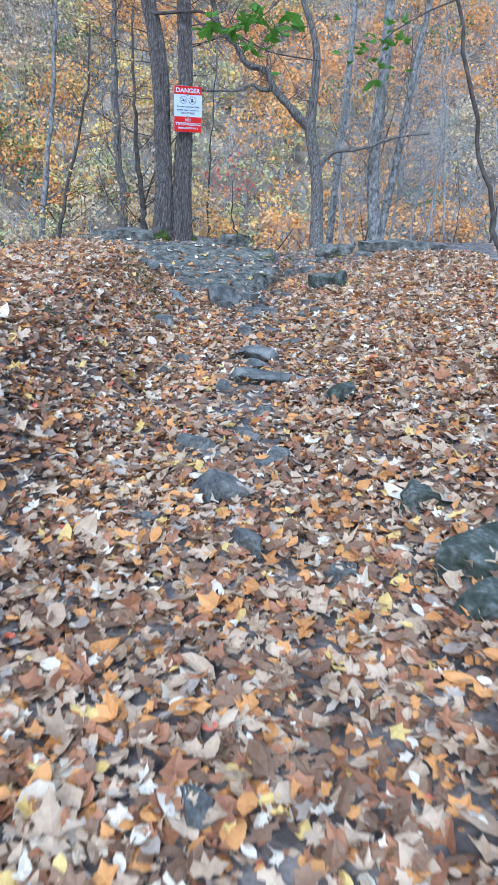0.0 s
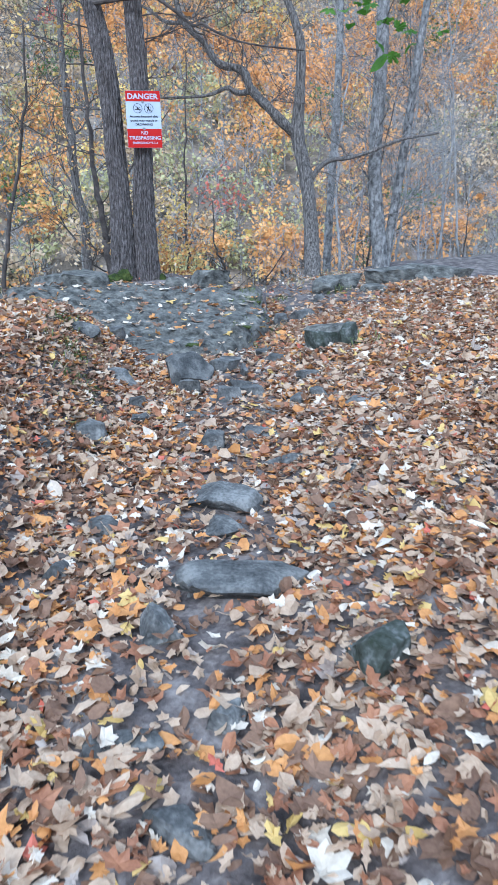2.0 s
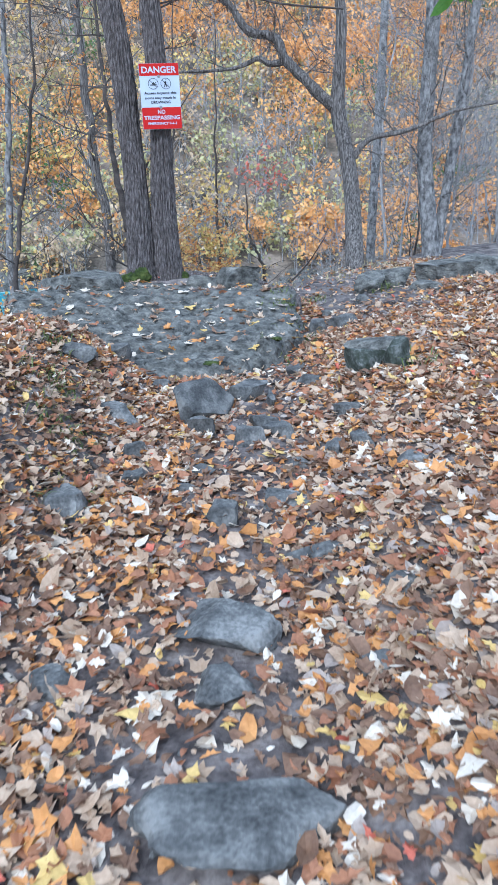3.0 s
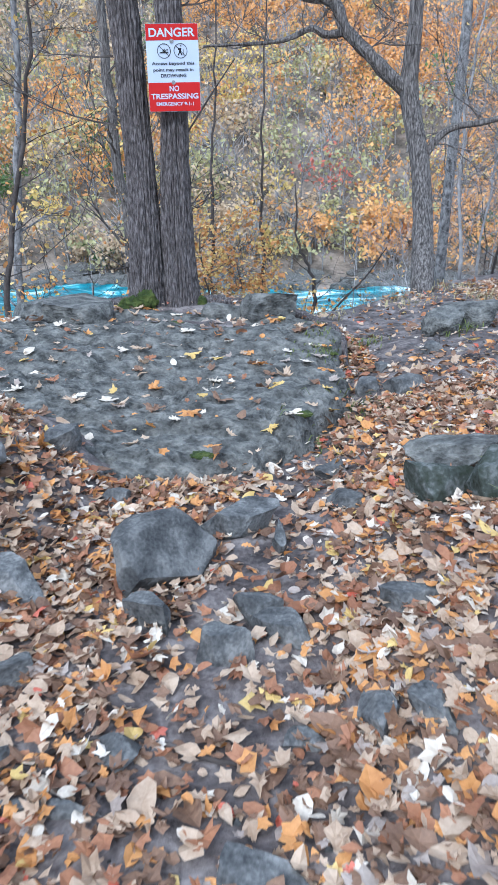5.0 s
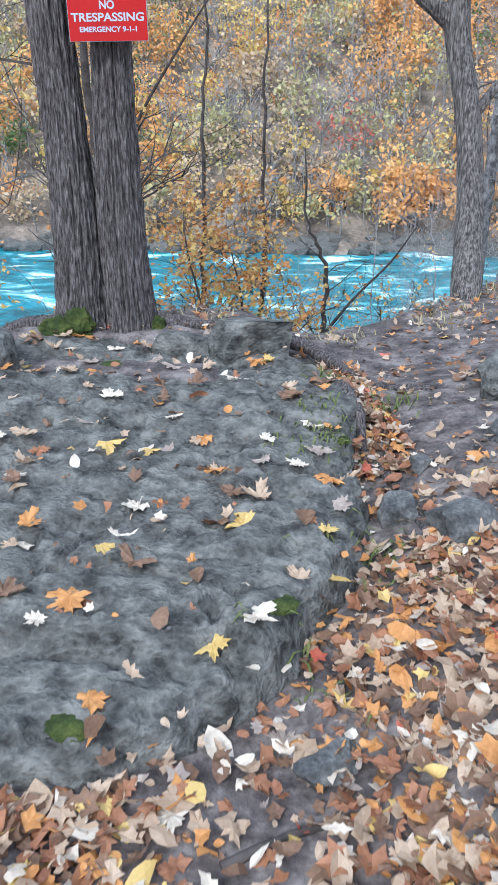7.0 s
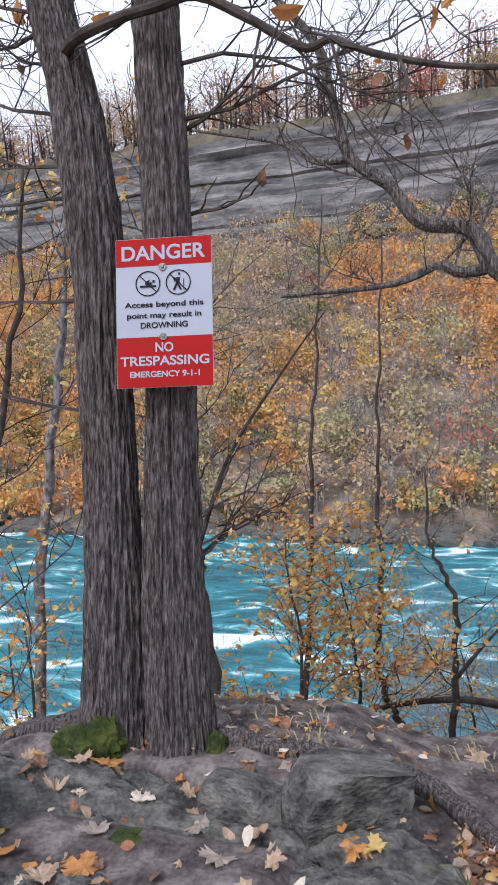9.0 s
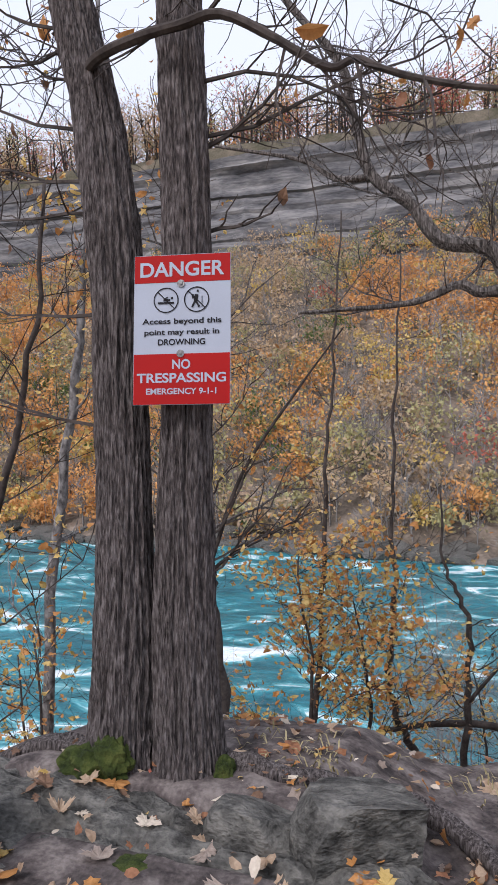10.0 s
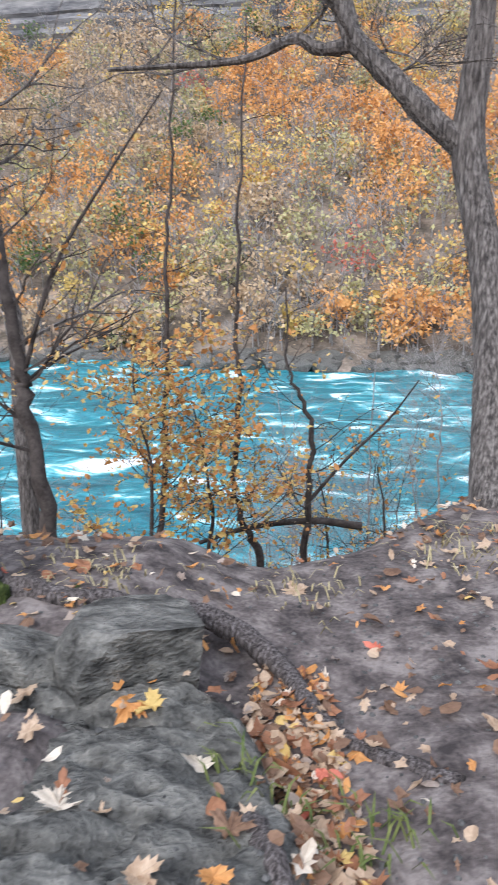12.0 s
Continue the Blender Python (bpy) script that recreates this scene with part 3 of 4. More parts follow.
def twigs(rnd, start, way, length, r, depth, v, f, tips, sides=4, droop=0.0, spread_by=0.7):
    """A crooked branch with side shoots; adds its tips to a list."""
    pts = [Vector(start)]
    d = Vector(way).normalized()
    n = 5 if depth else 4
    for i in range(n):
        d = (d + Vector((rnd.gauss(0, 0.2), rnd.gauss(0, 0.2), rnd.gauss(0.03, 0.16) - droop))).normalized()
        pts.append(pts[-1] + d * length / n)
    tube(v, f, pts, taper(len(pts), r, max(0.0018, r * 0.35)), sides if r > 0.008 else 3)
    tips += pts[2:]
    if depth:
        for i in range(1, n + 1):
            for _ in range(rnd.choice([1, 1, 2])):
                side = (d + Vector((rnd.gauss(0, spread_by), rnd.gauss(0, spread_by), rnd.gauss(0.15, 0.5)))).normalized()
                twigs(rnd, pts[i], side, length * rnd.uniform(0.35, 0.65), r * 0.5, depth - 1, v, f, tips, sides, droop, spread_by)


def sapling(name, pts, r0, r1, seed, label, n_branch=9, reach=1.2, depth=1, leaves=0, mats=None, leaf=0.08, bark=TWIG, group="", low=0.25, extra=(), category="tree"):
    """A thin tree: stem through pts, twigs, and leaves near the tips."""
    rnd = random.Random(seed)
    rng = np.random.default_rng(seed)
    line = [p + Vector((rnd.gauss(0, 0.018), rnd.gauss(0, 0.018), 0)) for p in bend(pts, 6)]
    root = thing(name, pts[0], label, category, group)
    v, f = [], []
    tube(v, f, line, taper(len(line), r0, r1), 8, 0.25, seed)
    part(mesh_ob("trunk", v, f, [bark], smooth=True), root)
    v, f, tips = [], [], []
    for k in range(n_branch):
        i = int(len(line) * (low + (0.97 - low) * (k + rnd.random() * 0.8) / n_branch))
        i = min(i, len(line) - 2)
        a = rnd.uniform(0, 2 * math.pi)
        r = (r0 + (r1 - r0) * i / len(line)) * 0.28
        twigs(rnd, line[i], (math.cos(a), math.sin(a), rnd.uniform(0.2, 1.0)), reach * rnd.uniform(0.6, 1.15) * (1.1 - 0.5 * i / len(line)), max(r, 0.005), depth, v, f, tips)
    for path, ra, rb in extra:
        q = bend(path, 5)
        ev, ef = [], []
        tube(ev, ef, q, taper(len(q), ra, rb), 7, 0.2, seed)
        part(mesh_ob("limb", ev, ef, [bark], smooth=True), root)
    part(tagged(mesh_ob("branches", v, f, [bark]), kind="stuff"), root)
    if leaves:
        pick = rng.integers(0, len(tips), leaves)
        c = np.array([tuple(tips[i]) for i in pick]) + rng.normal(0, leaf * 0.8, (leaves, 3))
        part(foliage("leaves", c, rng.uniform(0.6, 1.2, leaves) * leaf, mats, rng.integers(0, len(mats), leaves), rng, droop=0.7), root)
    return root


# double-stemmed tree that carries the sign
pair = thing("tree", (-1.0, 14.35, -0.35), "twin-trunked tree with shaggy grey-brown bark and mossy foot", "tree")
part(bark_stem("trunk", [(-1.19, 14.28, -0.55), (-1.19, 14.27, -0.28), (-1.18, 14.26, -0.08), (-1.17, 14.25, 0.33), (-1.175, 14.25, 0.86), (-1.205, 14.26, 1.4), (-1.225, 14.26, 1.85), (-1.25, 14.26, 2.2), (-1.3, 14.26, 2.55), (-1.368, 14.27, 2.9), (-1.475, 14.28, 3.3), (-1.75, 14.3, 4.4), (-2.0, 14.3, 6.0)], [0.24, 0.2, 0.17, 0.15, 0.13, 0.122, 0.122, 0.132, 0.132, 0.116, 0.115, 0.1, 0.06], BARK, seed=1.0), pair)
part(bark_stem("trunk", [(-0.85, 14.3, -0.55), (-0.85, 14.29, -0.25), (-0.855, 14.28, -0.05), (-0.87, 14.27, 0.33), (-0.862, 14.25, 0.87), (-0.84, 14.22, 1.37), (-0.845, 14.22, 1.8), (-0.853, 14.24, 2.17), (-0.868, 14.25, 2.5), (-0.89, 14.26, 2.94), (-0.905, 14.26, 3.25), (-0.95, 14.28, 4.6), (-1.0, 14.3, 6.5)], [0.22, 0.175, 0.158, 0.148, 0.13, 0.112, 0.108, 0.11, 0.11, 0.107, 0.107, 0.095, 0.05], BARK, seed=7.0), pair)
bv, bf, tips = [], [], []
arch = bend([(-1.4, 14.25, 3.02), (-1.23, 14.1, 3.0), (-1.01, 14.06, 3.02), (-0.79, 14.05, 3.03), (-0.61, 14.05, 3.04), (-0.4, 14.1, 2.93), (-0.28, 14.1, 2.84), (-0.14, 14.1, 2.75), (-0.04, 14.1, 2.77), (0.07, 14.1, 2.71), (0.23, 14.1, 2.64), (0.54, 14.1, 2.55), (1.2, 14.2, 2.5)], 4)
tube(bv, bf, arch, taper(len(arch), 0.028, 0.01), 8, 0.2)
rnd = random.Random(3)
for i in (10, 14, 18, 22, 26, 28, 32, 36, 40, 44, 46):
    twigs(rnd, arch[i], (rnd.uniform(-0.8, 0.8), rnd.uniform(-0.3, 0.6), rnd.uniform(-0.9, 0.9)), rnd.uniform(0.35, 0.8), 0.008, 1, bv, bf, tips, droop=0.02)
for z, a, ln in ((2.35, 2.6, 0.9), (2.2, 0.2, 0.35), (1.3, 3.3, 1.0), (2.6, 0.0, 0.6), (3.2, 2.9, 1.2), (1.85, 3.0, 0.8), (3.4, 0.8, 1.2)):
    side = -1.3 if math.cos(a) < 0 else -0.87
    twigs(rnd, (side + 0.08 * math.cos(a), 14.32, z), (math.cos(a), 0.25 * math.sin(a), 0.12), ln, 0.012, 1, bv, bf, tips)
for k in range(16):
    left = k % 2 == 0
    z, a = 2.5 + 0.13 * k, (2.4 + 1.5 * rnd.random()) if left else rnd.uniform(-0.9, 0.9)
    side = (-1.3 - 0.22 * (z - 2.5)) if left else -0.89
    twigs(rnd, (side + 0.08 * math.cos(a), 14.28, z), (math.cos(a), 0.5 * math.sin(a), rnd.uniform(-0.1, 0.6)), rnd.uniform(0.9, 1.7), 0.011, 2, bv, bf, tips)
part(tagged(mesh_ob("branches", bv, bf, [TWIG]), kind="stuff"), pair)
rng = np.random.default_rng(12)
tc = np.array([tuple(p) for p in tips])
tc = tc[tc[:, 2] > 1.9]
pick = rng.integers(0, len(tc), 44)
part(foliage("leaves", tc[pick] + np.array([0, 0, -0.04]), rng.uniform(0.07, 0.14, 44), [LEAVES[0], LEAVES[5], LEAVES[2]], rng.integers(0, 3, 44), rng, kinds=(0.1, 0.5, 0.4)), pair)

# roots across the soil
for path, ra, rb in (([(-0.7, 14.35, -0.33), (-0.35, 14.3, -0.36), (0.1, 14.42, -0.36), (0.42, 14.33, -0.45), (0.75, 13.95, -0.54), (1.1, 13.7, -0.58)], 0.062, 0.03),
                     ([(0.5, 13.35, -0.55), (0.72, 12.95, -0.56), (0.9, 12.5, -0.6), (1.0, 12.1, -0.64)], 0.035, 0.02),
                     ([(-1.3, 14.3, -0.34), (-1.7, 14.25, -0.36), (-2.2, 14.2, -0.5)], 0.07, 0.03),
                     ([(1.4, 14.1, -0.53), (1.45, 13.6, -0.54), (1.4, 13.2, -0.58)], 0.04, 0.025)):
    v, f = [], []
    q = bend(path, 10)
    q = [Vector((p.x, p.y, max(p.z, support(p.x, p.y) - 0.005))) for p in q]
    tube(v, f, q, taper(len(q), ra, rb), 12, 0.35, ra * 90)
    part(mesh_ob("root", v, f, [BARK], smooth=True), pair)


def moss(x, y, z, sx, sy, sz, seed, parent=None):
    bm = bmesh.new()
    bmesh.ops.create_icosphere(bm, subdivisions=4, radius=1.0)
    for q in bm.verts:
        c = q.co * (1 + 0.25 * fbm(q.co.x * 2 + seed, q.co.y * 2, q.co.z * 2) + 0.1 * fbm(q.co.x * 9, q.co.y * 9, q.co.z * 9 + seed))
        q.co = (c.x * sx, c.y * sy, c.z * sz)
    me = bpy.data.meshes.new("moss")
    bm.to_mesh(me)
    bm.free()
    me.materials.append(MOSS)
    ob = new("moss", me)
    ob.location = (x, y, z)
    if parent:
        ob.location = Vector((x, y, z)) - parent.location
        ob.parent = parent
    else:
        tagged(ob, "small cushion of dark green moss on the rock", "moss", group="moss on the ledge")
    return ob


moss(-1.26, 14.12, -0.29, 0.17, 0.1, 0.11, 1, pair)
moss(-1.16, 14.1, -0.22, 0.1, 0.06, 0.1, 5, pair)
moss(-0.66, 14.24, -0.28, 0.05, 0.06, 0.08, 2, pair)
moss(-0.45, 14.42, -0.33, 0.24, 0.14, 0.05, 3, pair)
for k, (x, y, s) in enumerate([(-0.05, 11.12, 0.09), (0.45, 11.62, 0.08), (0.3, 12.6, 0.04), (-1.4, 13.1, 0.12), (-1.15, 13.2, 0.08), (-0.75, 13.55, 0.1), (0.6, 12.75, 0.06), (-1.75, 13.35, 0.12)]):
    moss(x, y, support(x, y) - 0.012, s * 0.8, s * 0.7, s * 0.2, 10 + k)

# grey oak-like tree at the drop, with its long bent limbs
OAKP = [(1.62, 16.4, -0.77), (1.6, 16.45, -0.48), (1.57, 16.7, 0.36), (1.5, 16.85, 1.05), (1.35, 17.0, 1.79), (1.38, 17.0, 2.53), (1.34, 17.0, 3.21), (0.98, 17.1, 4.1), (0.5, 17.1, 5.09), (0.23, 17.1, 6.27)]
oak = thing("tree", (1.7, 16.4, -0.6), "grey-barked tree with long crooked limbs above the drop", "tree")
part(bark_stem("trunk", OAKP, [0.19, 0.145, 0.12, 0.112, 0.112, 0.078, 0.07, 0.055, 0.045, 0.03], OAK_BARK, 0.008, 40, 0.04, 3.0), oak)
bv, bf, tips = [], [], []
OAK_LIMBS = [
    ([(1.35, 17.0, 1.74), (1.04, 17.0, 2.0), (0.83, 17.0, 2.21), (0.59, 17.0, 2.43), (0.43, 17.0, 2.72), (0.06, 17.0, 2.82), (-0.16, 17.0, 3.12), (-0.47, 17.0, 3.39), (-0.61, 17.0, 3.83), (-0.74, 17.0, 4.35), (-1.14, 17.0, 4.88), (-1.47, 17.0, 5.36)], 0.085, 0.025),
    ([(0.61, 17.0, 2.41), (0.36, 17.0, 2.39), (0.2, 17.0, 2.46), (-0.09, 17.0, 2.36), (-0.4, 17.0, 2.33), (-1.09, 17.0, 2.32)], 0.05, 0.014),
    ([(-0.47, 17.0, 3.38), (-0.77, 17.0, 3.41), (-1.1, 17.0, 3.61), (-1.86, 17.0, 3.83)], 0.035, 0.01),
    ([(1.52, 16.9, 0.95), (1.6, 16.85, 1.11), (1.82, 16.85, 1.34), (2.39, 16.9, 1.45), (2.99, 16.9, 1.67), (3.67, 17.0, 1.79)], 0.05, 0.02),
]
rnd = random.Random(31)
for path, ra, rb in OAK_LIMBS:
    q = bend(path, 6)
    tube(bv, bf, q, taper(len(q), ra, rb), 10, 0.3, ra * 50)
    for i in range(8, len(q), 4):
        twigs(rnd, q[i], (rnd.uniform(-0.8, 0.8), rnd.uniform(-0.5, 0.5), rnd.uniform(-0.2, 1)), rnd.uniform(0.5, 1.1), 0.011, 2, bv, bf, tips)
part(tagged(mesh_ob("branches", bv, bf, [OAK_BARK]), kind="stuff"), oak)

# two pale trunks past the boulders
BIRCH = [([(2.92, 17.5, -0.66), (2.9, 17.5, -0.25), (2.73, 17.5, 1.28), (2.75, 17.5, 3.22), (2.68, 17.5, 6.06)], [0.17, 0.14, 0.115, 0.105, 0.07]),
         ([(3.05, 17.6, -0.66), (3.03, 17.6, -0.25), (3.25, 17.6, 1.69), (3.4, 17.6, 3.21), (3.69, 17.6, 5.53)], [0.11, 0.085, 0.075, 0.065, 0.04]),
         ([(2.35, 21.0, -3.15), (2.36, 21.0, -0.09), (2.47, 21.0, 2.96), (2.48, 21.0, 5.99)], [0.1, 0.09, 0.08, 0.05])]
for k, (pts, rad) in enumerate(BIRCH):
    b = thing("tree", pts[0], "slender pale grey tree trunk with bare branches", "tree", "pale trees")
    part(bark_stem("trunk", pts, rad, PALE_BARK, 0.004, 24, 0.06, 5.0 + k), b)
    bv, bf, tips = [], [], []
    q = bend(pts, 6)
    for i in range(8, len(q)):
        a = rnd.uniform(0, 6.28)
        twigs(rnd, q[i], (math.cos(a), math.sin(a), 0.6), rnd.uniform(0.5, 1.2), 0.012, 2, bv, bf, tips)
    part(tagged(mesh_ob("branches", bv, bf, [PALE_BARK]), kind="stuff"), b)

# thin trees rooted on the slope below the edge
AUTUMN = [LEAVES[2], LEAVES[3], LEAVES[2], LEAVES[1]]


def foot(x, y):
    return (x, y, ground_z(x, y) - 0.1)


sapling("young_tree", [foot(-0.47, 20), (-0.47, 20.0, -2.52), (-0.68, 20.0, -2.13), (-0.79, 20.0, -1.51), (-0.7, 20.0, -0.36), (-0.77, 20.0, 0.54), (-0.71, 20.0, 1.96), (-0.65, 20.0, 3.54)], 0.055, 0.01, 41, "dark crooked young tree with sparse orange leaves", 16, 1.1, 1, 150, AUTUMN, 0.07,
        extra=[([(-1.23, 20.0, -2.41), (-0.63, 20.0, -2.17), (0.16, 20.0, -2.02), (0.78, 20.0, -2.05)], 0.025, 0.05)])
sapling("young_tree", [foot(-1.74, 20), (-1.74, 20.0, -2.51), (-1.67, 20.0, -1.58), (-1.6, 20.0, -0.33), (-1.58, 20.0, 0.9), (-1.49, 20.0, 2.17), (-1.39, 20.0, 4.15)], 0.05, 0.01, 42, "grey young tree with twigs and orange leaves", 18, 1.1, 1, 260, AUTUMN, 0.08)
sapling("young_tree", [foot(0.11, 20), (0.11, 20.0, -2.38), (0.14, 20.0, -1.43), (0.09, 20.0, -0.66), (-0.15, 20.0, -0.15), (-0.19, 20.0, 0.75)], 0.05, 0.01, 43, "thin bare young tree on the slope", 11, 1.1, 1, 50, [LEAVES[0], LEAVES[3]], 0.06,
        extra=[([(0.12, 20.0, -1.79), (0.54, 20.0, -1.25), (1.02, 20.0, -0.73), (1.34, 20.0, -0.26)], 0.025, 0.008)])
sapling("young_tree", [foot(-1.76, 17), (-1.76, 17.0, -1.31), (-1.88, 17.0, -0.09), (-1.9, 17.0, 0.27), (-2.02, 17.0, 1.17), (-2.07, 17.0, 2.2), (-2.1, 17.0, 3.6)], 0.085, 0.02, 44, "dark young tree forked above the slope", 13, 1.0, 1, 240, AUTUMN, 0.08,
        extra=[([(-1.88, 17.0, 0.19), (-1.59, 17.0, 0.97), (-1.12, 17.0, 1.65), (-0.71, 17.0, 2.18)], 0.022, 0.006)])
sapling("young_tree", [foot(-4.26, 18), (-4.26, 18.0, -1.04), (-3.9, 18.0, 1.99), (-3.77, 18.0, 3.66), (-3.62, 18.0, 6.16)], 0.075, 0.025, 45, "slim grey tree with some remaining yellow leaves", 14, 1.4, 1, 90, [LEAVES[3], LEAVES[2]], 0.08, PALE_BARK)
sapling("young_tree", [foot(-2.46, 18), (-2.46, 18.0, -0.54), (-2.57, 18.0, 1.49), (-2.62, 18.0, 3.61), (-2.48, 18.0, 6.13)], 0.1, 0.04, 46, "slim dark tree on the slope with a few yellow leaves", 14, 1.3, 1, 90, [LEAVES[3], LEAVES[2]], 0.08, OAK_BARK)
sapling("young_tree", [foot(-3.29, 15.5), (-3.29, 15.5, -1.04), (-3.05, 15.6, 0.52), (-2.71, 15.6, 1.87), (-2.59, 15.6, 3.11)], 0.05, 0.012, 47, "leaning young tree with golden leaves", 16, 1.3, 1, 420, [LEAVES[3], LEAVES[2], LEAVES[3]], 0.085)
for k, (x, y, h, n) in enumerate([(-1.5, 18.6, 2.6, 2200), (-0.95, 19.0, 2.2, 1600), (-2.6, 19.5, 2.6, 600), (0.2, 21.5, 2.4, 500), (-3.6, 17.0, 2.6, 500), (-2.6, 16.6, 1.4, 250), (-3.2, 16.4, 3.4, 420), (-4.3, 17.6, 4.2, 520), (-3.7, 19.0, 2.4, 500), (1.0, 21.0, 2.0, 260)]):
    g = ground_z(x, y)
    sapling("shrub", [(x, y, g - 0.1), (x + 0.1, y, g + h * 0.5), (x - 0.05, y, g + h)], 0.03, 0.008, 60 + k, "bushy beech shrub full of orange leaves", 20, 1.35, 1, n, [LEAVES[2], LEAVES[3], LEAVES[2], LEAVES[3]], 0.085, low=0.12, group="orange shrubs below the edge", category="shrub")

# bare saplings: four kinds repeated over the slope
KINDS = []
for k in range(4):
    rr = random.Random(200 + k)
    h = rr.uniform(4.5, 7)
    pts = [(0, 0, -0.3), (rr.uniform(-0.1, 0.1), 0, h * 0.35), (rr.uniform(-0.3, 0.3), 0.1, h * 0.7), (rr.uniform(-0.4, 0.4), 0, h)]
    KINDS.append(sapling("bare_sapling", pts, 0.026, 0.006, 300 + k, "thin grey leafless sapling among others on the slope", 20, 1.5, 2 if k < 2 else 1, 14, [LEAVES[3], LEAVES[2]], 0.08, TWIG if k == 3 else GREY_TWIG, group="saplings on the slope", low=0.12))
rnd = random.Random(77)
used = set()
for k in range(66):
    x, y = rnd.uniform(-9, 7.5), rnd.uniform(17.5, 33)
    if k < 14:
        x, y = rnd.uniform(2.0, 7.5), rnd.uniform(19, 27)
    elif -2.5 < x < 1.8 and y < 26:
        y = rnd.uniform(26, 34)
    m = pose(x, y, ground_z(x, y), rnd.uniform(-6, 6), rnd.uniform(-6, 6), rnd.uniform(0, 360))
    src = KINDS[k % 4]
    if k < 4:
        src.matrix_basis = m
    else:
        copy_thing(src, m)

# leaning sapling by the trail and the green maple spray that hangs over it
near = sapling("young_tree", [(2.95, 9.0, -0.56), (2.61, 9.0, 0.33), (2.32, 9.0, 1.11), (1.95, 9.0, 2.23), (1.38, 8.8, 3.47)], 0.03, 0.012, 91, "thin leaning sapling with green maple leaves", 4, 0.5, 0, 0, None, 0.1, low=0.7,
               extra=[([(1.95, 9.0, 2.23), (1.68, 9.0, 2.11), (1.36, 9.0, 1.9), (1.25, 9.0, 1.68)], 0.008, 0.002), ([(1.48, 8.85, 3.25), (1.1, 7.6, 2.56), (0.58, 6.3, 1.86), (0.32, 5.7, 1.43), (0.25, 5.5, 1.32)], 0.01, 0.002)])
rng = np.random.default_rng(6)
c = np.concatenate([np.array([0.2, 5.6, 1.26]) + rng.normal(0, 1, (24, 3)) * np.array([0.12, 0.12, 0.05]), np.array([1.33, 9.0, 1.86]) + rng.normal(0, 1, (34, 3)) * np.array([0.16, 0.15, 0.14])])
part(foliage("leaves", c, rng.uniform(0.1, 0.15, len(c)), [GREEN_LEAF], np.zeros(len(c), int), rng, kinds=(0.9, 0.1, 0.0), droop=0.35), near)


# ---- danger sign ----
def paint(name, colour, rough=0.6):
    return material(name, [tuple(q * 0.9 for q in colour), colour], 5, rough, 0.04, fine=200, spec=0.15)


RED = paint("sign_red", (0.36, 0.008, 0.006))
WHITE = paint("sign_white", (0.39, 0.43, 0.49))
BLACK = paint("sign_black", (0.012, 0.012, 0.014))
STEEL = material("bolt_steel", [(0.12, 0.115, 0.11), (0.26, 0.25, 0.24)], 60, 0.4, 0.2)
STEEL.node_tree.nodes["Principled BSDF"].inputs["Metallic"].default_value = 0.8
SW, SH = 0.43, 0.66
sign = thing("danger_sign", (-0.795, 14.055, 1.705), "red and white metal danger sign bolted to the tree", "sign")
sign.matrix_basis = pose(-0.79, 14.055, 1.705, 86.5, -0.5, 11)


def box(name, x0, x1, y0, y1, z0, z1, mat, bevel=0.0008):
    bm = bmesh.new()
    bmesh.ops.create_cube(bm, size=1)
    for q in bm.verts:
        q.co = ((x0 + x1) / 2 + q.co.x * (x1 - x0), (y0 + y1) / 2 + q.co.y * (y1 - y0), (z0 + z1) / 2 + q.co.z * (z1 - z0))
    bmesh.ops.bevel(bm, geom=bm.edges[:], offset=bevel, segments=2, affect="EDGES")
    me = bpy.data.meshes.new(name)
    bm.to_mesh(me)
    bm.free()
    me.materials.append(mat)
    ob = new(name, me)
    ob.parent = sign
    return ob


def lettering(text, y, width, height, mat):
    cu = bpy.data.curves.new("lettering", "FONT")
    cu.body, cu.align_x, cu.size, cu.extrude, cu.offset = text, "CENTER", 1.0, 0.0, 0.022
    tmp = new("lettering", cu)
    bpy.context.view_layer.update()
    me = bpy.data.meshes.new_from_object(tmp.evaluated_get(bpy.context.evaluated_depsgraph_get()))
    bpy.data.objects.remove(tmp)
    co = np.zeros(len(me.vertices) * 3)
    me.vertices.foreach_get("co", co)
    co = co.reshape(-1, 3)
    lo, hi = co.min(0), co.max(0)
    co[:, 0] = (co[:, 0] - (lo[0] + hi[0]) / 2) * width / (hi[0] - lo[0])
    co[:, 1] = (co[:, 1] - lo[1]) * height / (hi[1] - lo[1])
    co[:, 2] = 0
    me.vertices.foreach_set("co", co.ravel())
    me.materials.clear()
    me.materials.append(mat)
    ob = new("lettering", me)
    ob.location = (0, y, 0.0052)
    ob.parent = sign


h = SH / 2
box("panel", -SW / 2, SW / 2, -h, h, -0.002, 0.002, WHITE)
box("red_band", -SW / 2 + 0.002, SW / 2 - 0.002, h - 0.123, h - 0.002, 0.002, 0.0035, RED, 0.0003)
box("red_band", -SW / 2 + 0.002, SW / 2 - 0.002, -h + 0.002, -h + 0.222, 0.002, 0.0035, RED, 0.0003)
lettering("DANGER", h - 0.098, 0.375, 0.066, WHITE)
lettering("Access beyond this", h - 0.314, 0.352, 0.032, BLACK)
lettering("point may result in", h - 0.362, 0.332, 0.032, BLACK)
lettering("DROWNING", h - 0.4, 0.21, 0.027, BLACK)
lettering("NO", -h + 0.155, 0.08, 0.042, WHITE)
lettering("TRESPASSING", -h + 0.096, 0.395, 0.042, WHITE)
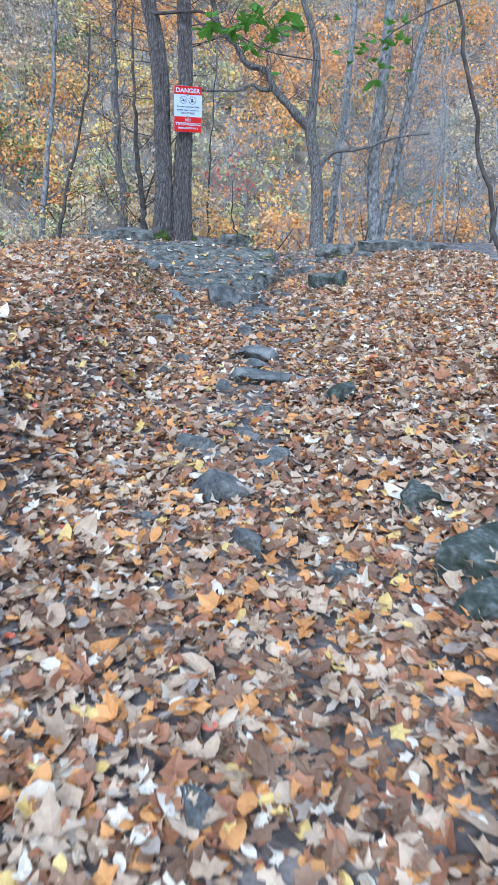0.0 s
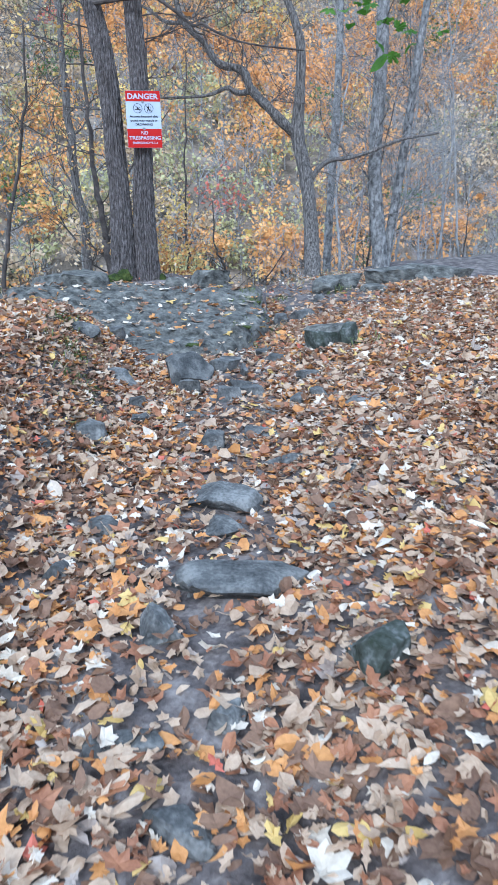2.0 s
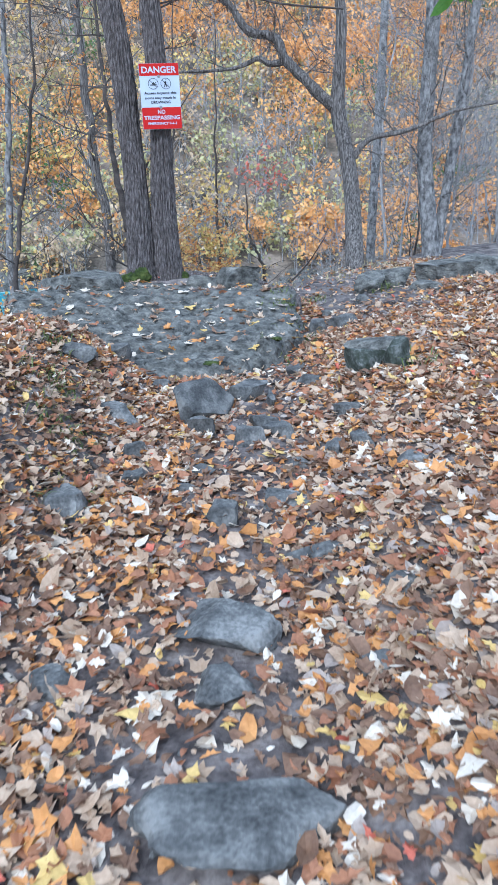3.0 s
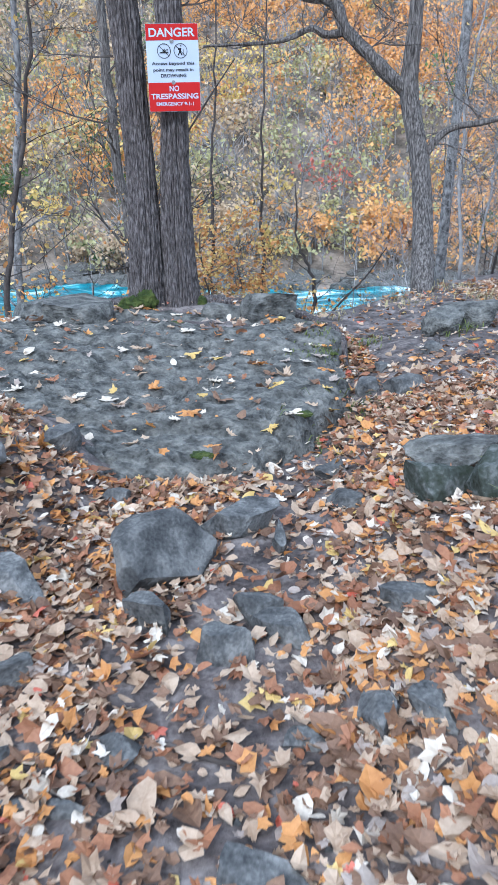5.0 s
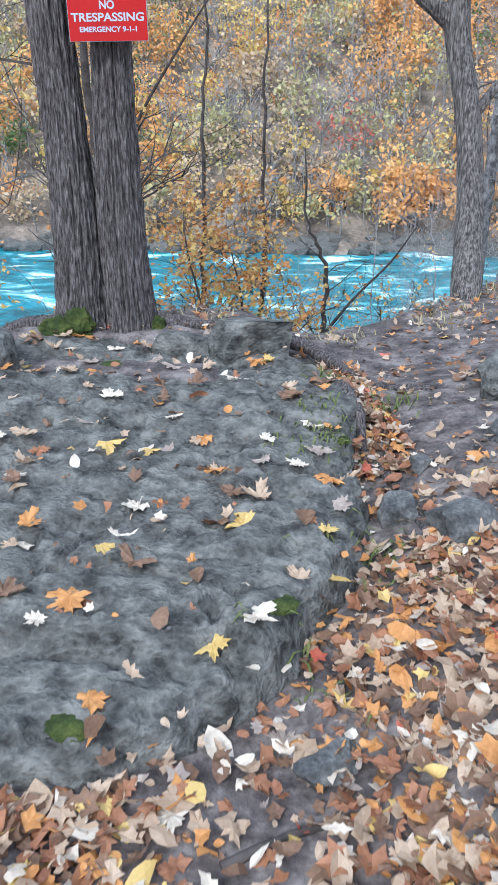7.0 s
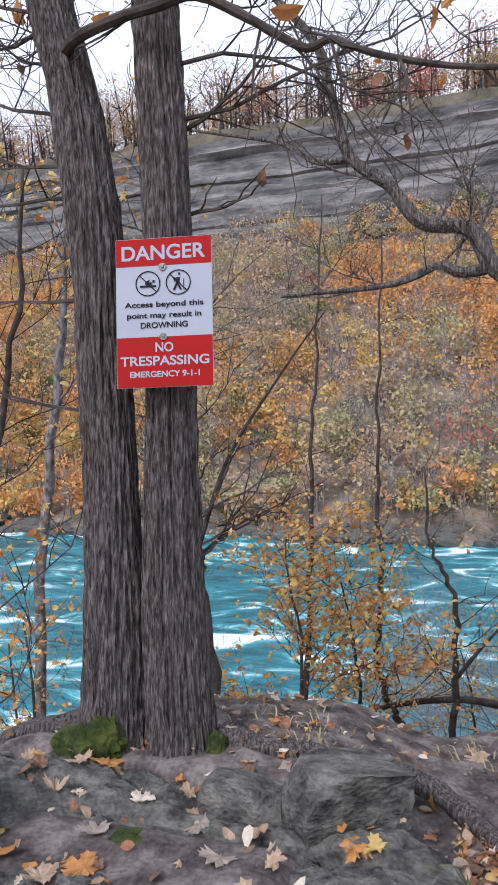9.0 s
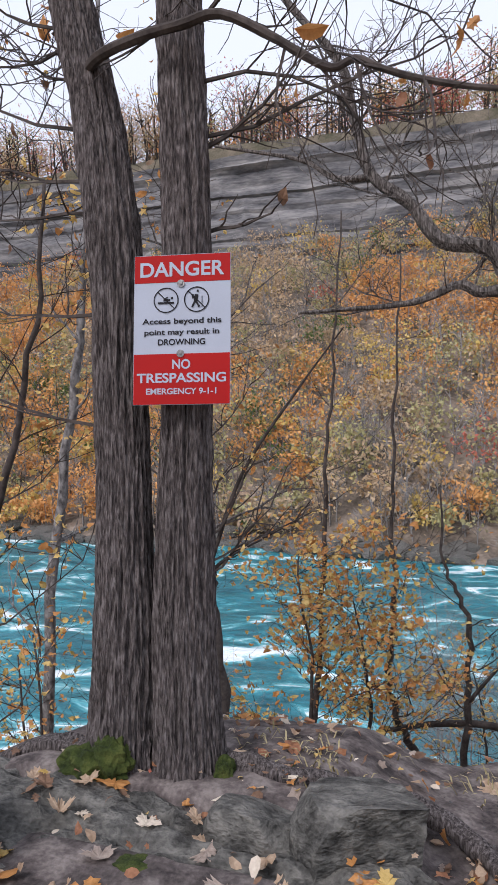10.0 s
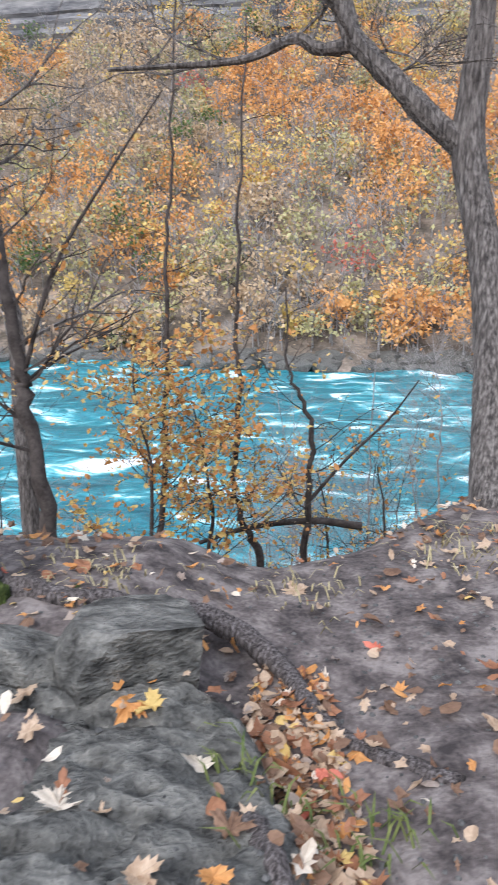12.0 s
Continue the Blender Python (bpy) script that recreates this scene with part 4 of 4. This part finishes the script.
lettering("EMERGENCY 9-1-1", -h + 0.045, 0.31, 0.027, WHITE)


def bar(v, f, x0, y0, x1, y1, w):
    d = Vector((x1 - x0, y1 - y0)).normalized() * w / 2
    k = len(v)
    v += [(x0 - d.y, y0 + d.x, 0), (x0 + d.y, y0 - d.x, 0), (x1 + d.y, y1 - d.x, 0), (x1 - d.y, y1 + d.x, 0)]
    f.append((k, k + 1, k + 2, k + 3))


for cx, walker in ((-0.07, False), (0.066, True)):
    v, f = [], []
    for i in range(48):
        a0, a1 = 2 * math.pi * i / 48, 2 * math.pi * (i + 1) / 48
        k = len(v)
        v += [(math.cos(a) * r, math.sin(a) * r, 0) for a in (a0, a1) for r in (0.051, 0.056)]
        f.append((k, k + 1, k + 3, k + 2))
    bar(v, f, -0.037, 0.037, 0.037, -0.037, 0.005)
    if walker:
        bar(v, f, 0.0, 0.022, -0.004, -0.006, 0.016)
        bar(v, f, -0.004, -0.004, 0.012, -0.034, 0.009)
        bar(v, f, -0.006, -0.004, -0.02, -0.034, 0.009)
        bar(v, f, 0.024, 0.014, 0.024, -0.034, 0.003)
        bar(v, f, -0.018, 0.022, -0.014, 0.004, 0.01)
        bar(v, f, 0.0, 0.037, 0.009, 0.037, 0.01)
    else:
        bar(v, f, -0.036, -0.012, 0.036, -0.012, 0.009)
        bar(v, f, -0.012, 0.0, 0.018, 0.0, 0.01)
        bar(v, f, -0.006, 0.006, 0.008, 0.014, 0.006)
        bar(v, f, 0.021, 0.009, 0.031, 0.009, 0.01)
    ob = mesh_ob("pictogram", v, f, [BLACK])
    ob.location = (cx, h - 0.202, 0.0052)
    ob.parent = sign
for y in (h - 0.13, -h + 0.222):
    bm = bmesh.new()
    bmesh.ops.create_cone(bm, cap_ends=True, segments=20, radius1=0.017, radius2=0.0165, depth=0.003, matrix=Matrix.Translation((0, 0, 0.0015)))
    bmesh.ops.create_cone(bm, cap_ends=True, segments=6, radius1=0.009, radius2=0.008, depth=0.007, matrix=Matrix.Translation((0, 0, 0.006)))
    me = bpy.data.meshes.new("bolt")
    bm.to_mesh(me)
    bm.free()
    me.materials.append(STEEL)
    ob = new("bolt", me)
    ob.location = (-0.004, y, 0.0056)
    ob.parent = sign


# ---- grass, sticks ----
def tuft(v, f, x, y, n, height, seed, reach=0.12):
    rr = random.Random(seed)
    for _ in range(n):
        px, py = x + rr.gauss(0, reach), y + rr.gauss(0, reach)
        pz = support(px, py) - 0.01
        a, ln = rr.uniform(0, 6.28), height * rr.uniform(0.5, 1.2)
        d = Vector((math.cos(a), math.sin(a), 0))
        w = Vector((-d.y, d.x, 0)) * 0.004
        p0 = Vector((px, py, pz))
        p1 = p0 + d * ln * 0.4 + Vector((0, 0, ln * 0.6))
        p2 = p0 + d * ln * 0.95 + Vector((0, 0, ln * 0.55))
        k = len(v)
        v += [tuple(q) for q in (p0 - w, p0 + w, p1 + w, p1 - w, p2)]
        f += [(k, k + 1, k + 2, k + 3), (k + 3, k + 2, k + 4)]


gv2, gf2, dv2, df2 = [], [], [], []
for k, (x, y, n, hh) in enumerate([(0.82, 12.06, 60, 0.12), (0.56, 13.54, 50, 0.13), (0.84, 13.45, 50, 0.16), (-0.74, 9.21, 90, 0.14), (-0.87, 9.66, 90, 0.15), (-0.56, 8.65, 50, 0.12), (-1.01, 10.27, 80, 0.14), (0.57, 12.83, 60, 0.09), (0.49, 12.67, 60, 0.08), (1.5, 10.43, 24, 0.2), (1.58, 13.47, 40, 0.2), (-1.02, 6.33, 50, 0.14), (-1.1, 4.52, 40, 0.14), (1.92, 6.66, 20, 0.12), (0.55, 11.52, 30, 0.1), (1.84, 14.61, 40, 0.2)]):
    tuft(gv2, gf2, x, y, n, hh * 0.75, 400 + k, 0.1)
for k, (x, y, n, hh) in enumerate([(-0.35, 14.55, 90, 0.16), (-1.2, 8.6, 50, 0.16), (1.3, 15.6, 60, 0.25), (2.2, 15.6, 60, 0.3), (1.9, 16.6, 60, 0.3), (0.5, 15.0, 50, 0.2)]):
    tuft(dv2, df2, x, y, n, hh * 0.5, 440 + k, 0.16)
tagged(mesh_ob("grass", gv2, gf2, [GRASS]), "short tufts of green grass along the rock", "grass", kind="stuff")
tagged(mesh_ob("dry_grass", dv2, df2, [DRY_GRASS]), "tufts of pale dry grass near the drop", "grass", kind="stuff")
for k, (pts, ra) in enumerate([([(-0.37, 7.03, 0), (-0.19, 6.91, 0), (-0.05, 6.86, 0)], 0.025), ([(-0.7, 6.45, 0), (-0.35, 6.15, 0), (-0.17, 6.01, 0)], 0.03), ([(-0.49, 6.07, 0), (-0.32, 5.86, 0), (-0.24, 5.65, 0)], 0.028), ([(-0.74, 9.11, 0), (-0.2, 9.0, 0), (0.18, 8.96, 0)], 0.018), ([(0.41, 10.85, 0), (0.56, 10.95, 0), (0.71, 11.01, 0)], 0.014), ([(-0.38, 8.76, 0), (0.01, 9.14, 0), (0.45, 9.1, 0)], 0.012)]):
    v, f = [], []
    q = [Vector((p.x, p.y, support(p.x, p.y) + ra * 0.6)) for p in bend(pts, 6)]
    tube(v, f, q, taper(len(q), ra, ra * 0.6), 8, 0.3, k)
    tagged(mesh_ob("stick", v, f, [TWIG], smooth=True), "dark fallen stick lying among leaves on the trail", "stick", group="sticks on the trail")


# ---- fallen leaves ----
def litter():
    rng = np.random.default_rng(21)
    rr = random.Random(21)
    c, nor = [], []
    while len(c) < 76000:
        x, y = rr.uniform(-2.5, 3.7), rr.uniform(2.4, 17.0)
        if abs(x - 0.3) > 1.0 + 0.28 * (y - 2.6):
            continue
        if y > lerp(x, EDGE) + 0.5:
            continue
        path = math.exp(-((x - 0.3 - 0.2 * sm(9, 12, y)) / 0.32) ** 2)
        w = 1 - 0.74 * path * sm(4.2, 6.0, y)
        w *= 0.8 + 0.35 * fbm(x * 1.4, y * 1.4, 11)
        if y > 12.2 and x > 0.3:
            w *= 0.3 * (1 - 0.8 * sm(12.4, 13.2, y)) + 0.6 * sm(1.9, 2.6, x)
        if 0.3 < x < 0.95 and 12.7 < y < 14.3 and abs(x - 0.6 - 0.2 * (13.5 - y)) < 0.22:
            w = 0.9
        rocky = -2.7 < x < 1.0 and 10.6 < y < 14.5 and inside(x, y, OUTLINE) > 0.02
        if rocky:
            w *= 0.02
        elif y > 13.8 and x < 0.4:
            w *= 0.06
        if rr.random() > w:
            continue
        c.append((x, y, support(x, y) + rr.uniform(0.004, 0.045)))
        t = 0.28 if rr.random() < 0.75 else 0.8
        nor.append((rr.gauss(0, t), rr.gauss(0, t), 1))
    n = len(c)
    size = rng.gamma(7, 0.0089, n).clip(0.03, 0.14)
    which = rng.choice(8, n, p=[0.27, 0.3, 0.125, 0.025, 0.07, 0.165, 0.04, 0.005])
    v, f, own = leaf_heap(np.array(c), np.array(nor), size, rng.choice(3, n, p=[0.42, 0.38, 0.2]), rng)
    tagged(mesh_ob("fallen_leaves", v.tolist(), f.tolist(), LEAVES, which[own]), "thick litter of brown, tan and orange fallen leaves", "fallen leaves", kind="stuff")


litter()


def loose_leaves():
    rng = np.random.default_rng(33)
    rr = random.Random(33)
    protos = []
    for k in range(24):
        shape = 3 if k % 8 else 1
        v, f, _ = leaf_heap(np.zeros((1, 3)), np.array([[0, 0, 1.0]]), np.array([1.0]), np.array([shape]), rng, 0.16)
        me = bpy.data.meshes.new("fallen_leaf")
        me.from_pydata(v.tolist(), [], f.tolist())
        me.materials.append(LEAVES[[4, 3, 2, 1, 5, 4, 1, 2, 0, 1, 6, 4][k % 12]])
        protos.append(me)
    count = 0
    while count < 250:
        x, y = rr.uniform(-2.3, 1.9), rr.uniform(4.0, 16.3)
        if count < 140:
            x, y = rr.uniform(-2.2, 0.7), rr.uniform(11.15, 14.4)
        if y > lerp(x, EDGE) - 0.1:
            continue
        ob = new("fallen_leaf", protos[rr.randrange(24)])
        s = rr.uniform(0.09, 0.19)
        ob.matrix_world = pose(x, y, support(x, y) + 0.012, rr.gauss(0, 9), rr.gauss(0, 9), rr.uniform(0, 360)) @ Matrix.Diagonal((s, s, s, 1))
        tagged(ob, "fallen autumn leaf lying flat on rock and soil", "leaf", group="loose fallen leaves")
        count += 1


loose_leaves()


def pebbles():
    rr = random.Random(55)
    v, f = [], []
    for k in range(1500):
        x, y = rr.uniform(-0.5, 2.2), rr.uniform(4, 16.2)
        if rr.random() < 0.5:
            x, y = rr.uniform(0.5, 2.0), rr.uniform(12.4, 16.0)
        if y > lerp(x, EDGE):
            continue
        z, s = support(x, y), rr.uniform(0.004, 0.016)
        k = len(v)
        for a in range(5):
            t = a * 1.257 + rr.uniform(-0.3, 0.3)
            v.append((x + math.cos(t) * s * rr.uniform(0.7, 1.2), y + math.sin(t) * s, z))
        v.append((x + rr.gauss(0, s * 0.2), y, z + s * 0.7))
        f += [(k + a, k + (a + 1) % 5, k + 5) for a in range(5)]
    tagged(mesh_ob("pebbles", v, f, [STONE]), "small grey pebbles and crumbs pressed into the soil", "pebbles", kind="stuff")


pebbles()
